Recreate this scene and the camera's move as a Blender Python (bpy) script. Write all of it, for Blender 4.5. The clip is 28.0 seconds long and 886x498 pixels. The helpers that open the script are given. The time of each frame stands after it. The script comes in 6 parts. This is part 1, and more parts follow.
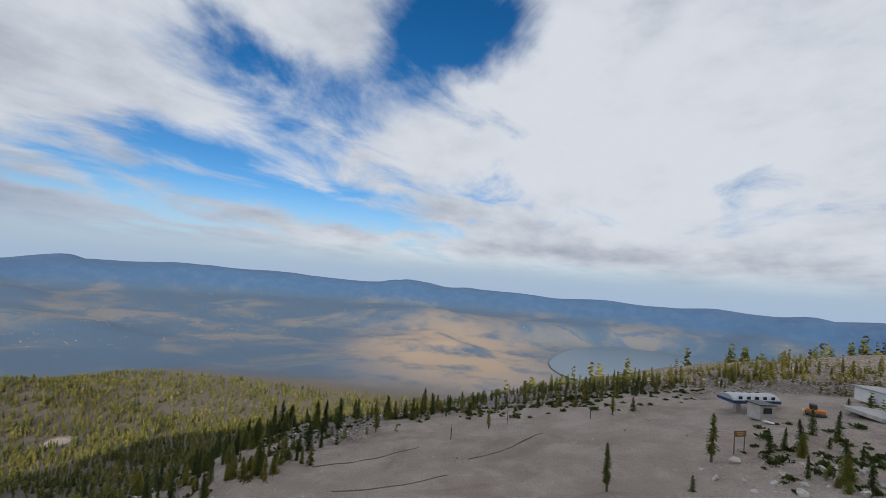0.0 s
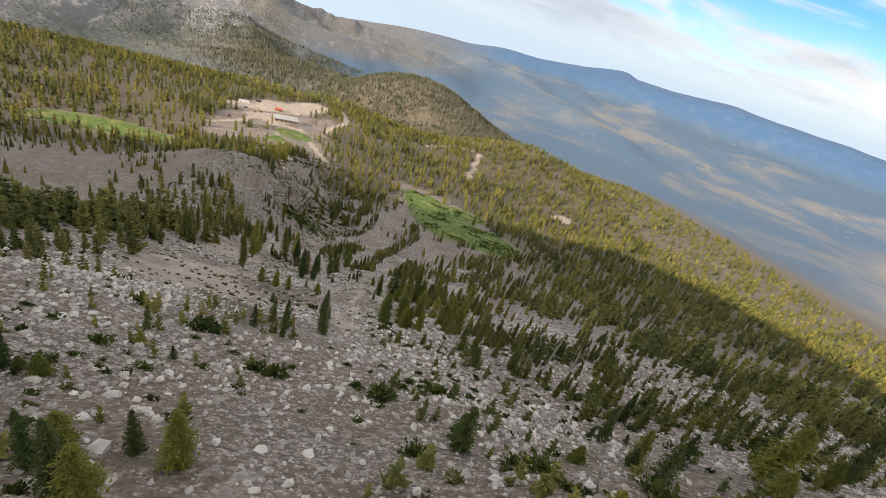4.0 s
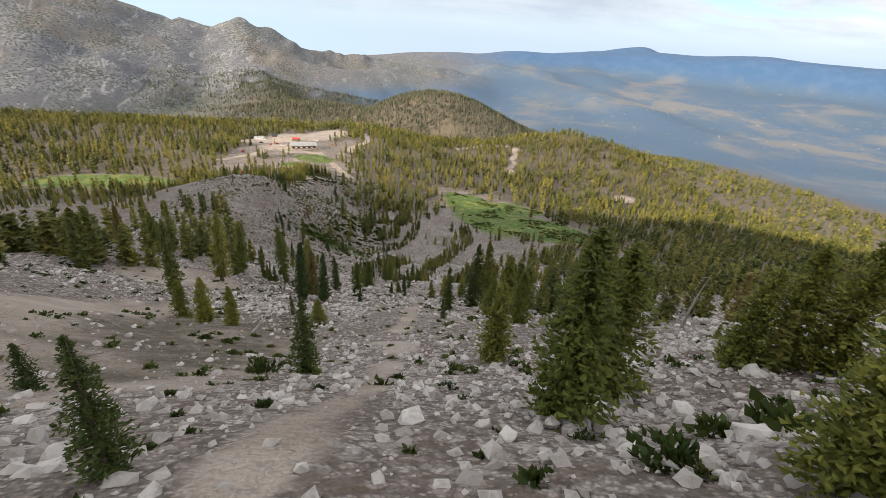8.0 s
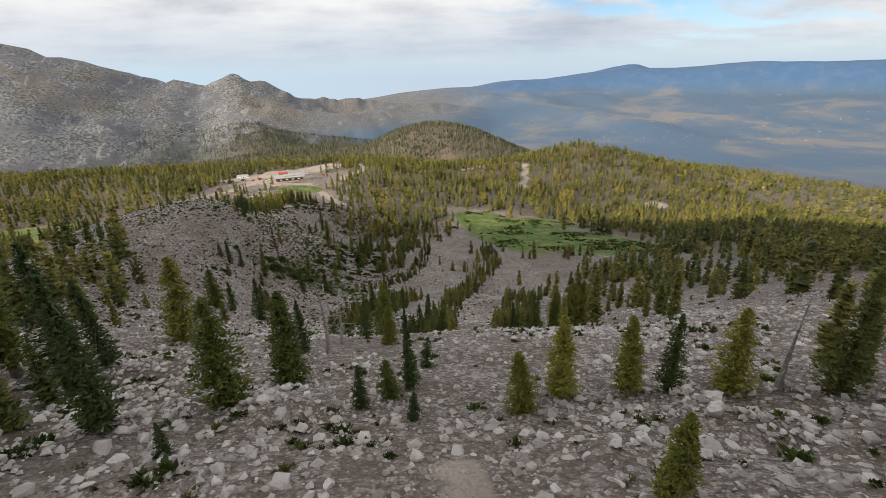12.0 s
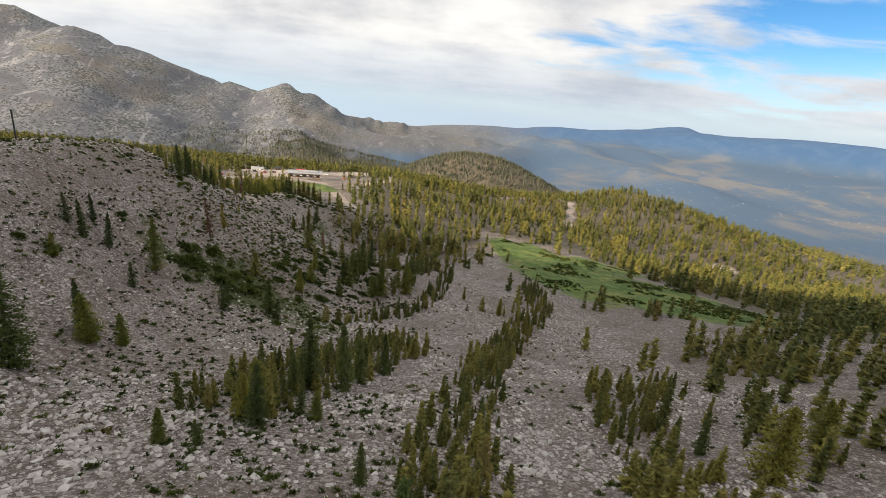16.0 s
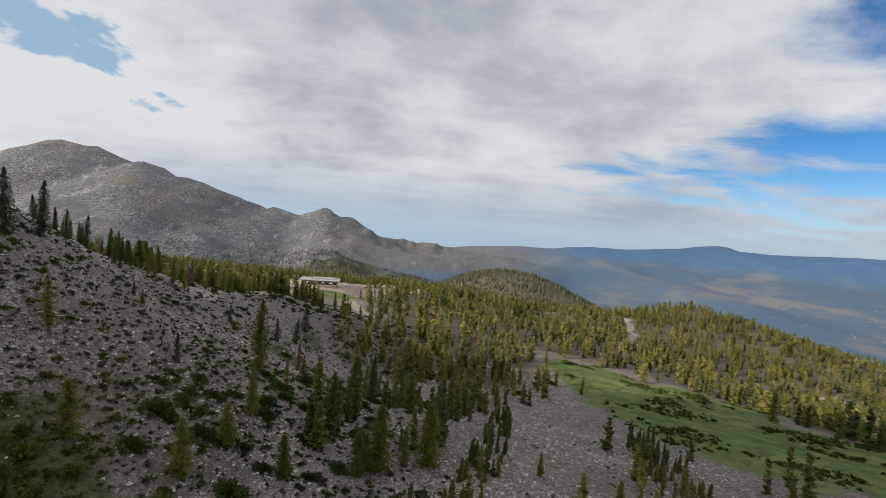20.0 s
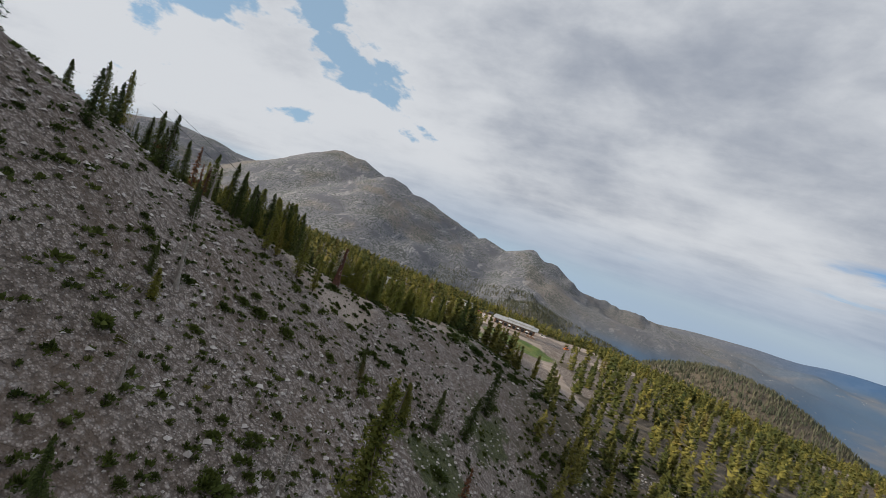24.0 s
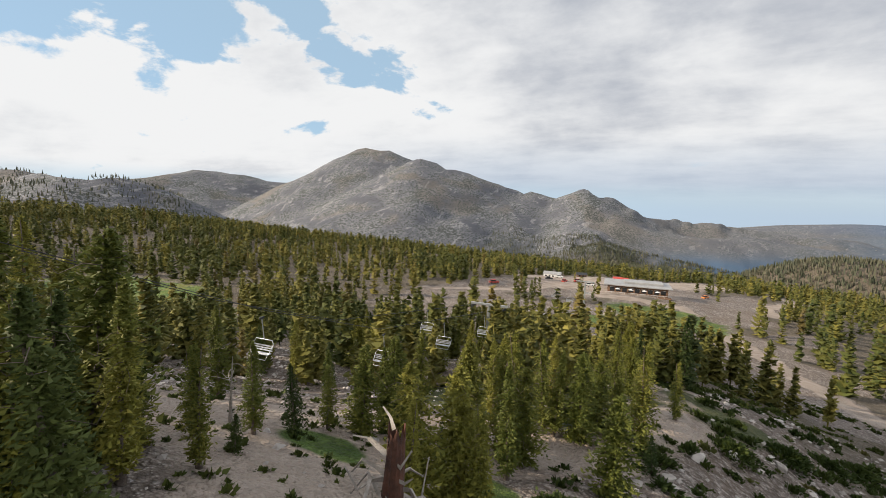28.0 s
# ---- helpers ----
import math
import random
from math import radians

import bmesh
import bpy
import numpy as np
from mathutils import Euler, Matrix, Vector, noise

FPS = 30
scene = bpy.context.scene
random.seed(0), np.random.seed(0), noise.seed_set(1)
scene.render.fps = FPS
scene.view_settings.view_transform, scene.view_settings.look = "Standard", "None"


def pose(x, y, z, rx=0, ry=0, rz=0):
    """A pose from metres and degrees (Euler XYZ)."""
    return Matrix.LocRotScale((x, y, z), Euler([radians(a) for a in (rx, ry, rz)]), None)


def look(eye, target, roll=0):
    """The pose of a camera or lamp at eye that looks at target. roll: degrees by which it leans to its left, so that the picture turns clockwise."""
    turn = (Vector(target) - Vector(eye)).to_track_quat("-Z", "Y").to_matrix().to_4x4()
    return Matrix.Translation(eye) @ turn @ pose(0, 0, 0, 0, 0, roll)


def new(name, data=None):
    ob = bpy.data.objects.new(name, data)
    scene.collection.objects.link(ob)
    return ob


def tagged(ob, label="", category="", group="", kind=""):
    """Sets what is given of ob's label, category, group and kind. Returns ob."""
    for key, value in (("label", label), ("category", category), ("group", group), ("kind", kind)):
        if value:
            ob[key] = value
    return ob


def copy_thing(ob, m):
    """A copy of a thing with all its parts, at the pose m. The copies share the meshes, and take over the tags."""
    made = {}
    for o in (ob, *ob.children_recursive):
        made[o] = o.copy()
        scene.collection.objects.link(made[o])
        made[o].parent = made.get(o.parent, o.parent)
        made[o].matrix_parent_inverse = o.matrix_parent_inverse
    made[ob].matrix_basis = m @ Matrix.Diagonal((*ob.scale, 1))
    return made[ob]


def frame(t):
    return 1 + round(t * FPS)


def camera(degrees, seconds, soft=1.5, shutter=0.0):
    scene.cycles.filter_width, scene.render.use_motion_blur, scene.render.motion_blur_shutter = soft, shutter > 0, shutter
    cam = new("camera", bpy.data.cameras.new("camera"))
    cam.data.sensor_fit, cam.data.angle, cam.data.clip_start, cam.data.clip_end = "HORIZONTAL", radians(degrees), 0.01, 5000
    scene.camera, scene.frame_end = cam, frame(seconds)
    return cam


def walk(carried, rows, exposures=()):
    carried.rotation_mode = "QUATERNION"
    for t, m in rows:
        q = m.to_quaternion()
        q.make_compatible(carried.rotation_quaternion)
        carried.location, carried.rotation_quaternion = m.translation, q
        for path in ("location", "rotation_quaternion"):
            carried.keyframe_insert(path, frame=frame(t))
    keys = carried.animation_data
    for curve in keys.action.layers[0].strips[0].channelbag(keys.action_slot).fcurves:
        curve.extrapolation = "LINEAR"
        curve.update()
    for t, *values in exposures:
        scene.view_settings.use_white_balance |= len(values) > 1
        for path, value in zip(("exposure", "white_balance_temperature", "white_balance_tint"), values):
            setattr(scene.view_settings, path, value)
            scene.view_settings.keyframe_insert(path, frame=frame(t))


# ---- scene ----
cam = camera(89.1, 28.0, 0.7)
PATH = [
    (0, (65.129, 29.354, 258.473), (67.037, 29.943, 258.578), 4.49),
    (0.5, (79.735, 33.843, 257.318), (81.603, 34.543, 257.452), 21.28),
    (1, (94.420, 39.778, 255.244), (96.063, 40.910, 255.111), 29.11),
    (1.5, (107.306, 52.346, 251.374), (108.614, 53.838, 251.116), 31.17),
    (2, (116.411, 65.223, 247.359), (117.475, 66.825, 246.809), 33.13),
    (2.5, (122.639, 78.025, 242.176), (123.489, 79.628, 241.334), 29.68),
    (3, (126.369, 84.541, 237.849), (127.028, 86.194, 236.936), 26.11),
    (3.5, (128.898, 93.066, 232.330), (129.512, 94.744, 231.431), 21.13),
    (5.5, (133.160, 121.264, 206.144), (133.688, 122.949, 205.204), 10.65),
    (6, (134.502, 129.414, 200.488), (135.068, 131.100, 199.574), 8.26),
    (6.5, (135.583, 135.699, 196.338), (136.159, 137.392, 195.442), 6.84),
    (7, (137.167, 143.340, 191.916), (137.697, 145.052, 191.027), 5.06),
    (7.5, (138.761, 151.427, 186.938), (139.229, 153.161, 186.060), 4.22),
    (8, (140.199, 158.812, 182.638), (140.597, 160.567, 181.766), 4.19),
    (8.5, (141.797, 166.608, 178.035), (142.139, 168.381, 177.175), 5.63),
    (9, (143.280, 175.483, 172.784), (143.563, 177.275, 171.941), 7.76),
    (9.5, (144.609, 184.204, 167.748), (144.850, 186.009, 166.921), 8.36),
    (10, (145.483, 192.053, 163.509), (145.777, 193.862, 162.709), 8.03),
    (10.5, (146.412, 199.663, 159.694), (146.734, 201.477, 158.914), 5.86),
    (11, (147.247, 207.419, 155.328), (147.546, 209.242, 154.564), 1.92),
    (11.5, (148.536, 214.369, 151.788), (148.834, 216.197, 151.035), -1.69),
    (12, (149.586, 225.207, 145.990), (149.956, 227.032, 145.259), -1.85),
    (12.5, (151.047, 233.905, 141.637), (151.456, 235.730, 140.930), -1.43),
    (14.5, (157.614, 268.009, 125.557), (157.948, 269.885, 124.950), 1.32),
    (15, (159.064, 276.686, 121.887), (159.371, 278.569, 121.289), 2.88),
    (15.5, (160.302, 285.337, 118.698), (160.594, 287.224, 118.102), 4.81),
    (16, (161.150, 293.773, 115.309), (161.419, 295.665, 114.718), 5.56),
    (16.5, (161.915, 302.556, 111.851), (162.161, 304.452, 111.266), 6.40),
    (17, (162.887, 311.009, 108.345), (163.136, 312.910, 107.774), 7.00),
    (17.5, (163.778, 319.960, 104.966), (164.034, 321.875, 104.449), 6.48),
    (18, (164.605, 329.116, 101.862), (164.825, 331.063, 101.461), 5.94),
    (18.5, (165.200, 337.873, 98.846), (165.384, 339.847, 98.584), 5.59),
    (19, (165.714, 346.319, 96.663), (165.864, 348.307, 96.502), 4.64),
    (19.5, (166.030, 353.683, 95.265), (166.152, 355.676, 95.157), 4.29),
    (20, (166.199, 360.613, 94.606), (166.291, 362.610, 94.525), 4.74),
    (20.5, (165.813, 369.689, 93.069), (165.807, 371.688, 92.999), 8.91),
    (21, (165.460, 378.002, 92.123), (165.263, 379.991, 92.036), 14.44),
    (21.5, (164.529, 385.895, 91.445), (164.180, 387.861, 91.342), 18.70),
    (22, (161.234, 395.962, 89.643), (160.779, 397.907, 89.537), 20.77),
    (22.5, (157.601, 403.868, 89.207), (157.024, 405.779, 89.095), 19.16),
    (24.5, (141.883, 432.721, 87.410), (141.065, 434.546, 87.383), 17.90),
    (25, (137.049, 439.489, 87.127), (136.218, 441.308, 87.142), 14.92),
    (25.5, (132.023, 448.495, 86.784), (131.146, 450.292, 86.822), 11.08),
    (26, (127.299, 454.980, 87.234), (126.363, 456.747, 87.271), 8.76),
    (26.5, (122.276, 462.433, 87.148), (121.303, 464.181, 87.187), 5.91),
    (27, (116.845, 470.220, 86.845), (115.880, 471.971, 86.801), 4.11),
    (27.5, (111.724, 477.007, 86.750), (110.767, 478.757, 86.596), 2.91),
    (28, (106.925, 483.608, 86.346), (105.974, 485.354, 86.130), 1.82),
]
walk(cam, [(t, look(eye, target, roll)) for t, eye, target, roll in PATH], [(0.0, -0.5, 5900, 10), (2.0, -0.25, 6150, 10), (3.5, 0.15, 6650, 10), (6.0, 0.6, 6400, 10), (9.0, 0.15, 6500, 10), (12.0, 0.02, 6500, 10), (15.0, 0.05, 6600, 10), (17.0, 0.12, 6700, 10), (19.0, -0.26, 6350, 10), (22.0, -0.5, 6050, 10), (25.0, -0.57, 6050, 10), (27.0, -0.38, 6200, 10), (28.0, -0.15, 6350, 10)])

# ---- sky and sun ----
SUN_AZ, SUN_UP = 240.0, 21.0
world = bpy.data.worlds.new("world")
scene.world = world
world.use_nodes = True


class Nodes:
    """Short hand for wiring a node tree."""

    def __init__(self, tree):
        self.tree = tree
        tree.nodes.clear()

    def add(self, kind, **values):
        node = self.tree.nodes.new(kind)
        for key, value in values.items():
            if key in node.inputs:
                self.put(node.inputs[key], value)
            else:
                setattr(node, key, value)
        return node

    def put(self, socket, value):
        if isinstance(value, bpy.types.NodeSocket):
            self.tree.links.new(value, socket)
        else:
            socket.default_value = value

    def math(self, op, a, b=0.0, c=None):
        node = self.tree.nodes.new("ShaderNodeMath")
        node.operation = op
        self.put(node.inputs[0], a)
        self.put(node.inputs[1], b)
        if c is not None:
            self.put(node.inputs[2], c)
        return node.outputs[0]

    def ramp(self, v, a, b, lo=0.0, hi=1.0):
        node = self.tree.nodes.new("ShaderNodeMapRange")
        node.interpolation_type = "SMOOTHSTEP"
        for name, value in (("Value", v), ("From Min", a), ("From Max", b), ("To Min", lo), ("To Max", hi)):
            self.put(node.inputs[name], value)
        return node.outputs[0]

    def mix(self, f, a, b):
        node = self.tree.nodes.new("ShaderNodeMix")
        node.data_type = "RGBA"
        self.put(node.inputs[0], f)
        self.put(node.inputs[6], (*a, 1) if isinstance(a, tuple) else a)
        self.put(node.inputs[7], (*b, 1) if isinstance(b, tuple) else b)
        return node.outputs[2]

    def noise(self, vector, scale, detail=5.0, rough=0.55, warp=0.0):
        node = self.tree.nodes.new("ShaderNodeTexNoise")
        self.put(node.inputs["Vector"], vector)
        for name, value in (("Scale", scale), ("Detail", detail), ("Roughness", rough), ("Distortion", warp)):
            node.inputs[name].default_value = value
        return node.outputs["Fac"]


def make_sky():
    n = Nodes(world.node_tree)
    sky = n.add("ShaderNodeTexSky", sky_type="NISHITA", sun_disc=False, sun_elevation=radians(SUN_UP), sun_rotation=radians(SUN_AZ), altitude=2800.0)
    ray = n.add("ShaderNodeTexCoord").outputs["Generated"]
    part = n.add("ShaderNodeSeparateXYZ", Vector=ray)
    az = n.math("DEGREES", n.math("ARCTAN2", part.outputs["X"], part.outputs["Y"]))
    el = n.math("DEGREES", n.math("ARCSINE", part.outputs["Z"]))

    def bank(a, e, wide, tall, amount):
        """A bank of cloud, or a gap if amount is below nought, round one azimuth and elevation."""
        u, v = n.math("DIVIDE", n.math("SUBTRACT", az, a), wide), n.math("DIVIDE", n.math("SUBTRACT", el, e), tall)
        d = n.math("ADD", n.math("MULTIPLY", u, u), n.math("MULTIPLY", v, v))
        return n.math("MULTIPLY", n.math("POWER", 2.718, n.math("MULTIPLY", d, -1.0)), amount)

    def total(first, *rest):
        for v in rest:
            first = n.math("ADD", first, v)
        return first

    up = n.math("ADD", n.math("MAXIMUM", part.outputs["Z"], 0.0), 0.13)
    plane = n.add("ShaderNodeCombineXYZ", X=n.math("DIVIDE", part.outputs["X"], up), Y=n.math("DIVIDE", part.outputs["Y"], up)).outputs[0]
    stretch = n.add("ShaderNodeMapping", Vector=plane, Location=(2.6, 0.9, 0.0), Rotation=(0, 0, radians(35)), Scale=(0.8, 1.25, 1.0)).outputs[0]
    big = n.noise(stretch, 0.42, 3.0, 0.5, 0.4)
    streak = n.noise(stretch, 1.35, 7.0, 0.58, 0.5)
    dome = n.add("ShaderNodeMapping", Vector=ray, Scale=(1.0, 1.0, 1.9)).outputs[0]
    puff = n.noise(dome, 5.5, 9.0, 0.58, 0.15)
    heaped = n.ramp(az, 14.0, -32.0)
    fine = n.math("ADD", n.math("MULTIPLY", puff, n.math("MULTIPLY_ADD", heaped, 0.8, 0.2)), n.math("MULTIPLY", streak, n.math("MULTIPLY_ADD", heaped, -0.8, 0.8)))
    gaps = total(bank(-57, 19, 16, 6.5, -0.24), bank(-80, 26, 16, 8, -0.08), bank(-40, 15.5, 8, 2.8, -0.19), bank(-10, 29, 4, 2.5, -0.07), bank(60, 6.5, 26, 3.2, -0.17), bank(70, 29, 11, 8, -0.15), bank(48, 22, 8, 5, -0.08), bank(40, 9, 10, 2.4, -0.08), bank(104, 36, 14, 4, -0.10), bank(50, 36, 10, 5, -0.08))
    banks = total(bank(99, 19, 22, 9, 0.10), bank(-8, 20, 32, 13, 0.14), bank(-75, 7, 20, 5, 0.10), bank(93, 4.2, 13, 1.7, 0.16), bank(20, 24, 26, 9, 0.07))
    cover = total(n.math("MULTIPLY", big, 0.62), n.math("MULTIPLY", fine, 0.44), n.math("MULTIPLY", heaped, n.math("MULTIPLY_ADD", puff, 0.42, -0.21)), gaps, banks)
    mask = n.ramp(cover, 0.385, n.math("MULTIPLY_ADD", heaped, -0.055, 0.495))
    low = n.ramp(part.outputs["Z"], 0.0, 0.055)
    mask = n.math("MULTIPLY", mask, n.math("MULTIPLY_ADD", low, 0.97, 0.03))
    thick = total(n.math("MULTIPLY", n.noise(stretch, 0.9, 6.0, 0.6), 0.42), n.math("MULTIPLY", puff, 0.40), n.math("MULTIPLY", big, 0.30), bank(-4, 24, 30, 12, 0.09), bank(93, 3.4, 14, 1.2, 0.16), bank(30, 11, 16, 8, 0.06), bank(97, 22, 25, 13, -0.10), bank(-70, 14, 26, 14, -0.16), bank(-38, 9, 14, 6, -0.10))
    shade = n.ramp(thick, 0.44, 0.80)
    cloud = n.mix(shade, (1.0, 0.99, 0.97), (0.47, 0.50, 0.56))
    cloud = n.mix(n.math("MULTIPLY", n.ramp(el, 9.0, 2.0), n.ramp(n.math("ABSOLUTE", n.math("SUBTRACT", az, 8.0)), 55.0, 30.0, 0.0, 0.6)), cloud, (0.46, 0.57, 0.71))
    blue = n.add("ShaderNodeVectorMath", operation="SCALE")
    n.put(blue.inputs[0], sky.outputs[0])
    blue.inputs["Scale"].default_value = 0.13
    rich = n.add("ShaderNodeHueSaturation", Color=blue.outputs[0])
    rich.inputs["Saturation"].default_value = 1.4
    haze = n.mix(n.ramp(part.outputs["Z"], -0.02, 0.16), (0.56, 0.68, 0.80), rich.outputs[0])
    haze = n.mix(n.math("MULTIPLY", heaped, 0.72), haze, (0.60, 0.79, 0.92))
    both = n.mix(mask, haze, cloud)
    glow = n.add("ShaderNodeBackground", Color=both, Strength=1.0)
    n.add("ShaderNodeOutputWorld", Surface=glow.outputs[0])


make_sky()
lamp = bpy.data.lights.new("sun", "SUN")
lamp.energy, lamp.angle, lamp.color = 6.8, radians(0.6), (1.0, 0.85, 0.66)
sun_way = Vector((math.sin(radians(SUN_AZ)) * math.cos(radians(SUN_UP)), math.cos(radians(SUN_AZ)) * math.cos(radians(SUN_UP)), math.sin(radians(SUN_UP))))
new("sun", lamp).matrix_world = look(sun_way * 900, (0, 0, 0))

# ---- the lie of the land ----
def lattice(ix, iy, seed):
    n = (ix.astype(np.int64) * 374761393 + iy.astype(np.int64) * 668265263 + seed * 974711) & 0xFFFFFFFF
    n = ((n ^ (n >> 13)) * 1274126177) & 0xFFFFFFFF
    return ((n ^ (n >> 16)) & 0xFFFF) / 65535.0


def vnoise(x, y, seed=0):
    """Smooth value noise, 0 to 1, of one metre's grain."""
    ix, iy = np.floor(x), np.floor(y)
    fx, fy = x - ix, y - iy
    fx, fy = fx * fx * (3 - 2 * fx), fy * fy * (3 - 2 * fy)
    a, b = lattice(ix, iy, seed), lattice(ix + 1, iy, seed)
    c, d = lattice(ix, iy + 1, seed), lattice(ix + 1, iy + 1, seed)
    return (a + (b - a) * fx) * (1 - fy) + (c + (d - c) * fx) * fy


def fbm(x, y, size, octaves=4, seed=0):
    total, weight = 0.0, 0.0
    for k in range(octaves):
        w = 0.5 ** k
        total = total + w * vnoise(x / size * 2 ** k + 17.3 * k, y / size * 2 ** k - 9.1 * k, seed + k)
        weight += w
    return total / weight - 0.5


def ramp(v, a, b):
    u = np.clip((v - a) / (b - a), 0, 1)
    return u * u * (3 - 2 * u)


# long profiles of the mountain's flank, west to east: easting, northings, heights
# southern ends of WEST and SHOULDER, out of view, rise to block the sun
WEST = (-500, (-500, -200, 0, 200, 400, 500, 600, 800, 1000, 1300, 1700), (480, 440, 350, 250, 130, 92, 72, 52, 22, -60, -110))
SHOULDER = (-150, (-500, -200, -100, 50, 150, 250, 350, 437, 500, 560, 740, 850, 1000, 1200, 1700), (450, 370, 320, 262, 215, 158, 100, 74, 60, 49, 43, 36, 16, -30, -120))
SPUR = (0, (-500, -200, -100, 0, 54, 110, 150, 236, 300, 340, 370, 400, 437, 496, 520, 560, 650, 740, 818, 950, 1100, 1300, 1700), (390, 310, 280, 252, 240, 222, 201, 152, 116, 97, 85, 80, 76, 66, 59, 54, 48, 42, 32, 18, 0, -60, -130))
RIB = (55, (-500, -100, 0, 54, 100, 110, 140, 150, 170, 215, 236, 260, 285, 300, 310, 330, 344, 360, 380, 400, 410, 420, 440, 460, 470, 480, 490, 500, 520, 540, 560, 631, 740, 818, 950, 1100, 1300, 1700), (360, 272, 245, 232, 220, 214.8, 199.2, 194, 182.4, 156.2, 144, 133.5, 122.6, 116, 112.8, 106.4, 101.9, 99.3, 96, 95.4, 95.1, 94.4, 93.1, 88.2, 85.5, 80, 74.7, 70.6, 62.8, 59.6, 56.2, 50, 42.1, 33, 16, 0, -60, -130))
BENCH = (90, (-500, -100, 0, 40, 85, 100, 110, 120, 140, 150, 170, 215, 236, 260, 285, 300, 310, 330, 345, 360, 380, 400, 420, 440, 460, 472, 480, 490, 506, 522, 547, 580, 631, 740, 818, 948, 1100, 1300, 1700), (330, 266, 241, 235, 225.1, 219.8, 214, 210.3, 197.2, 191.7, 179.1, 155.5, 145, 135.7, 125.5, 118.5, 114.6, 106.4, 103.3, 103.2, 101.7, 101.7, 101.3, 98.4, 87.7, 82.1, 78.9, 75.7, 70.1, 64.9, 61, 56.5, 49.5, 41.2, 33, 14, 0, -60, -130))
EDGE = (104, (-500, -100, 0, 42, 85, 98, 114, 140, 150, 170, 215, 236, 260, 285, 300, 310, 330, 350, 360, 380, 395, 420, 430, 445, 460, 470, 480, 490, 504, 520, 547, 575, 631, 740, 818, 948, 1100, 1300, 1700), (325, 263, 240, 234, 224.6, 219.4, 210.4, 199.4, 193.0, 178.5, 151.3, 140.2, 130.8, 119.7, 111.1, 105.6, 95.4, 89.1, 88.6, 87, 86.2, 88.3, 87.8, 83.0, 78.7, 75.3, 74.3, 74, 72.9, 70.3, 66.5, 58.5, 47.9, 40, 33, 15, 0, -60, -132))
SCREE = (122, (-500, -100, 0, 42, 85, 96, 110, 123, 143, 170, 190, 215, 236, 260, 285, 300, 310, 330, 350, 360, 380, 395, 425, 440, 460, 470, 480, 504, 520, 540, 570, 631, 740, 1100, 1300, 1700), (320, 260, 240, 233, 226.1, 218.7, 209.5, 200.8, 190.1, 171.3, 158.6, 144.8, 134.7, 124.8, 112.8, 103.2, 97.3, 85.5, 76.8, 74.7, 69.7, 67.4, 71.2, 69.5, 66.1, 63.2, 61.5, 61.2, 60, 60.5, 54.5, 46, 39, 0, -60, -135))
DIVE = (150, (-500, -150, -80, 0, 42, 70, 92, 108, 123, 143, 170, 190, 215, 236, 260, 285, 300, 310, 330, 345, 360, 379, 400, 420, 437, 460, 480, 500, 520, 540, 560, 631, 740, 870, 948, 1100, 1300, 1700), (320, 262, 252, 239, 232, 228.9, 222.7, 210.8, 197.7, 186.7, 169.6, 156.6, 143, 132.1, 123, 110.4, 98.8, 94.1, 84, 77.6, 72.6, 65.4, 57.8, 54.9, 55, 55.2, 50.3, 41.8, 40.6, 45.8, 49.3, 44.2, 38, 25, 16, 0, -65, -140))
HOLLOW = (185, (-500, -150, -80, 0, 42, 70, 92, 108, 123, 143, 170, 190, 215, 236, 260, 285, 300, 310, 330, 345, 360, 379, 400, 420, 437, 460, 480, 500, 520, 540, 560, 631, 740, 870, 948, 1100, 1300, 1700), (310, 261, 250.3, 236.5, 227.7, 220.3, 213.4, 204.7, 194.8, 183.3, 168.4, 156.1, 142.1, 130.1, 121.1, 106.5, 96.4, 92.1, 82, 75.3, 70.4, 63.7, 57.5, 53.1, 50.9, 51.8, 48.3, 43, 41.7, 41.3, 40.8, 40.3, 33.7, 23, 14.1, -4, -67.5, -142.5))
TONGUE = (220, (-500, -150, -28, 32, 77, 100, 110, 130, 140, 170, 190, 215, 236, 260, 285, 300, 310, 330, 345, 360, 380, 400, 420, 442, 460, 480, 507, 520, 541, 600, 700, 800, 870, 950, 1100, 1300, 1700), (300, 260, 240, 227, 211, 203, 198, 188, 182.5, 166, 155, 142.5, 131.8, 120.3, 108, 99.5, 93.3, 79.6, 73.7, 70.3, 55.7, 50.4, 49.2, 46.1, 43.5, 41.1, 38.3, 36.8, 34.7, 34, 31, 27, 21, 12, -8, -70, -145))
MEADOW = (300, (-500, -150, -25, 40, 100, 110, 140, 170, 190, 215, 250, 260, 285, 300, 310, 330, 345, 360, 380, 400, 420, 442, 460, 480, 492, 500, 520, 541, 600, 743, 868, 1000, 1300, 1700), (280, 250, 226, 206, 180, 175.3, 161.3, 147.3, 138, 127.2, 112, 108.4, 99.4, 94, 90.7, 84.2, 79.4, 74.4, 67.4, 60.5, 54.3, 47, 43.4, 39.4, 37, 36.2, 34.1, 32, 25, 14, 12, -6, -80, -150))
FALL = (420, (-500, -150, 0, 68, 120, 200, 327, 400, 500, 600, 700, 846, 914, 1000, 1300, 1700), (230, 205, 180, 160, 142, 112, 72, 49, 20, -4, -12, 2, 6, -10, -90, -160))
RIM = (600, (-500, -150, 0, 120, 300, 500, 650, 740, 850, 1000, 1041, 1200, 1500, 1800), (130, 130, 116, 88, 46, 4, -26, -36, -24, 4, 8, -30, -120, -160))
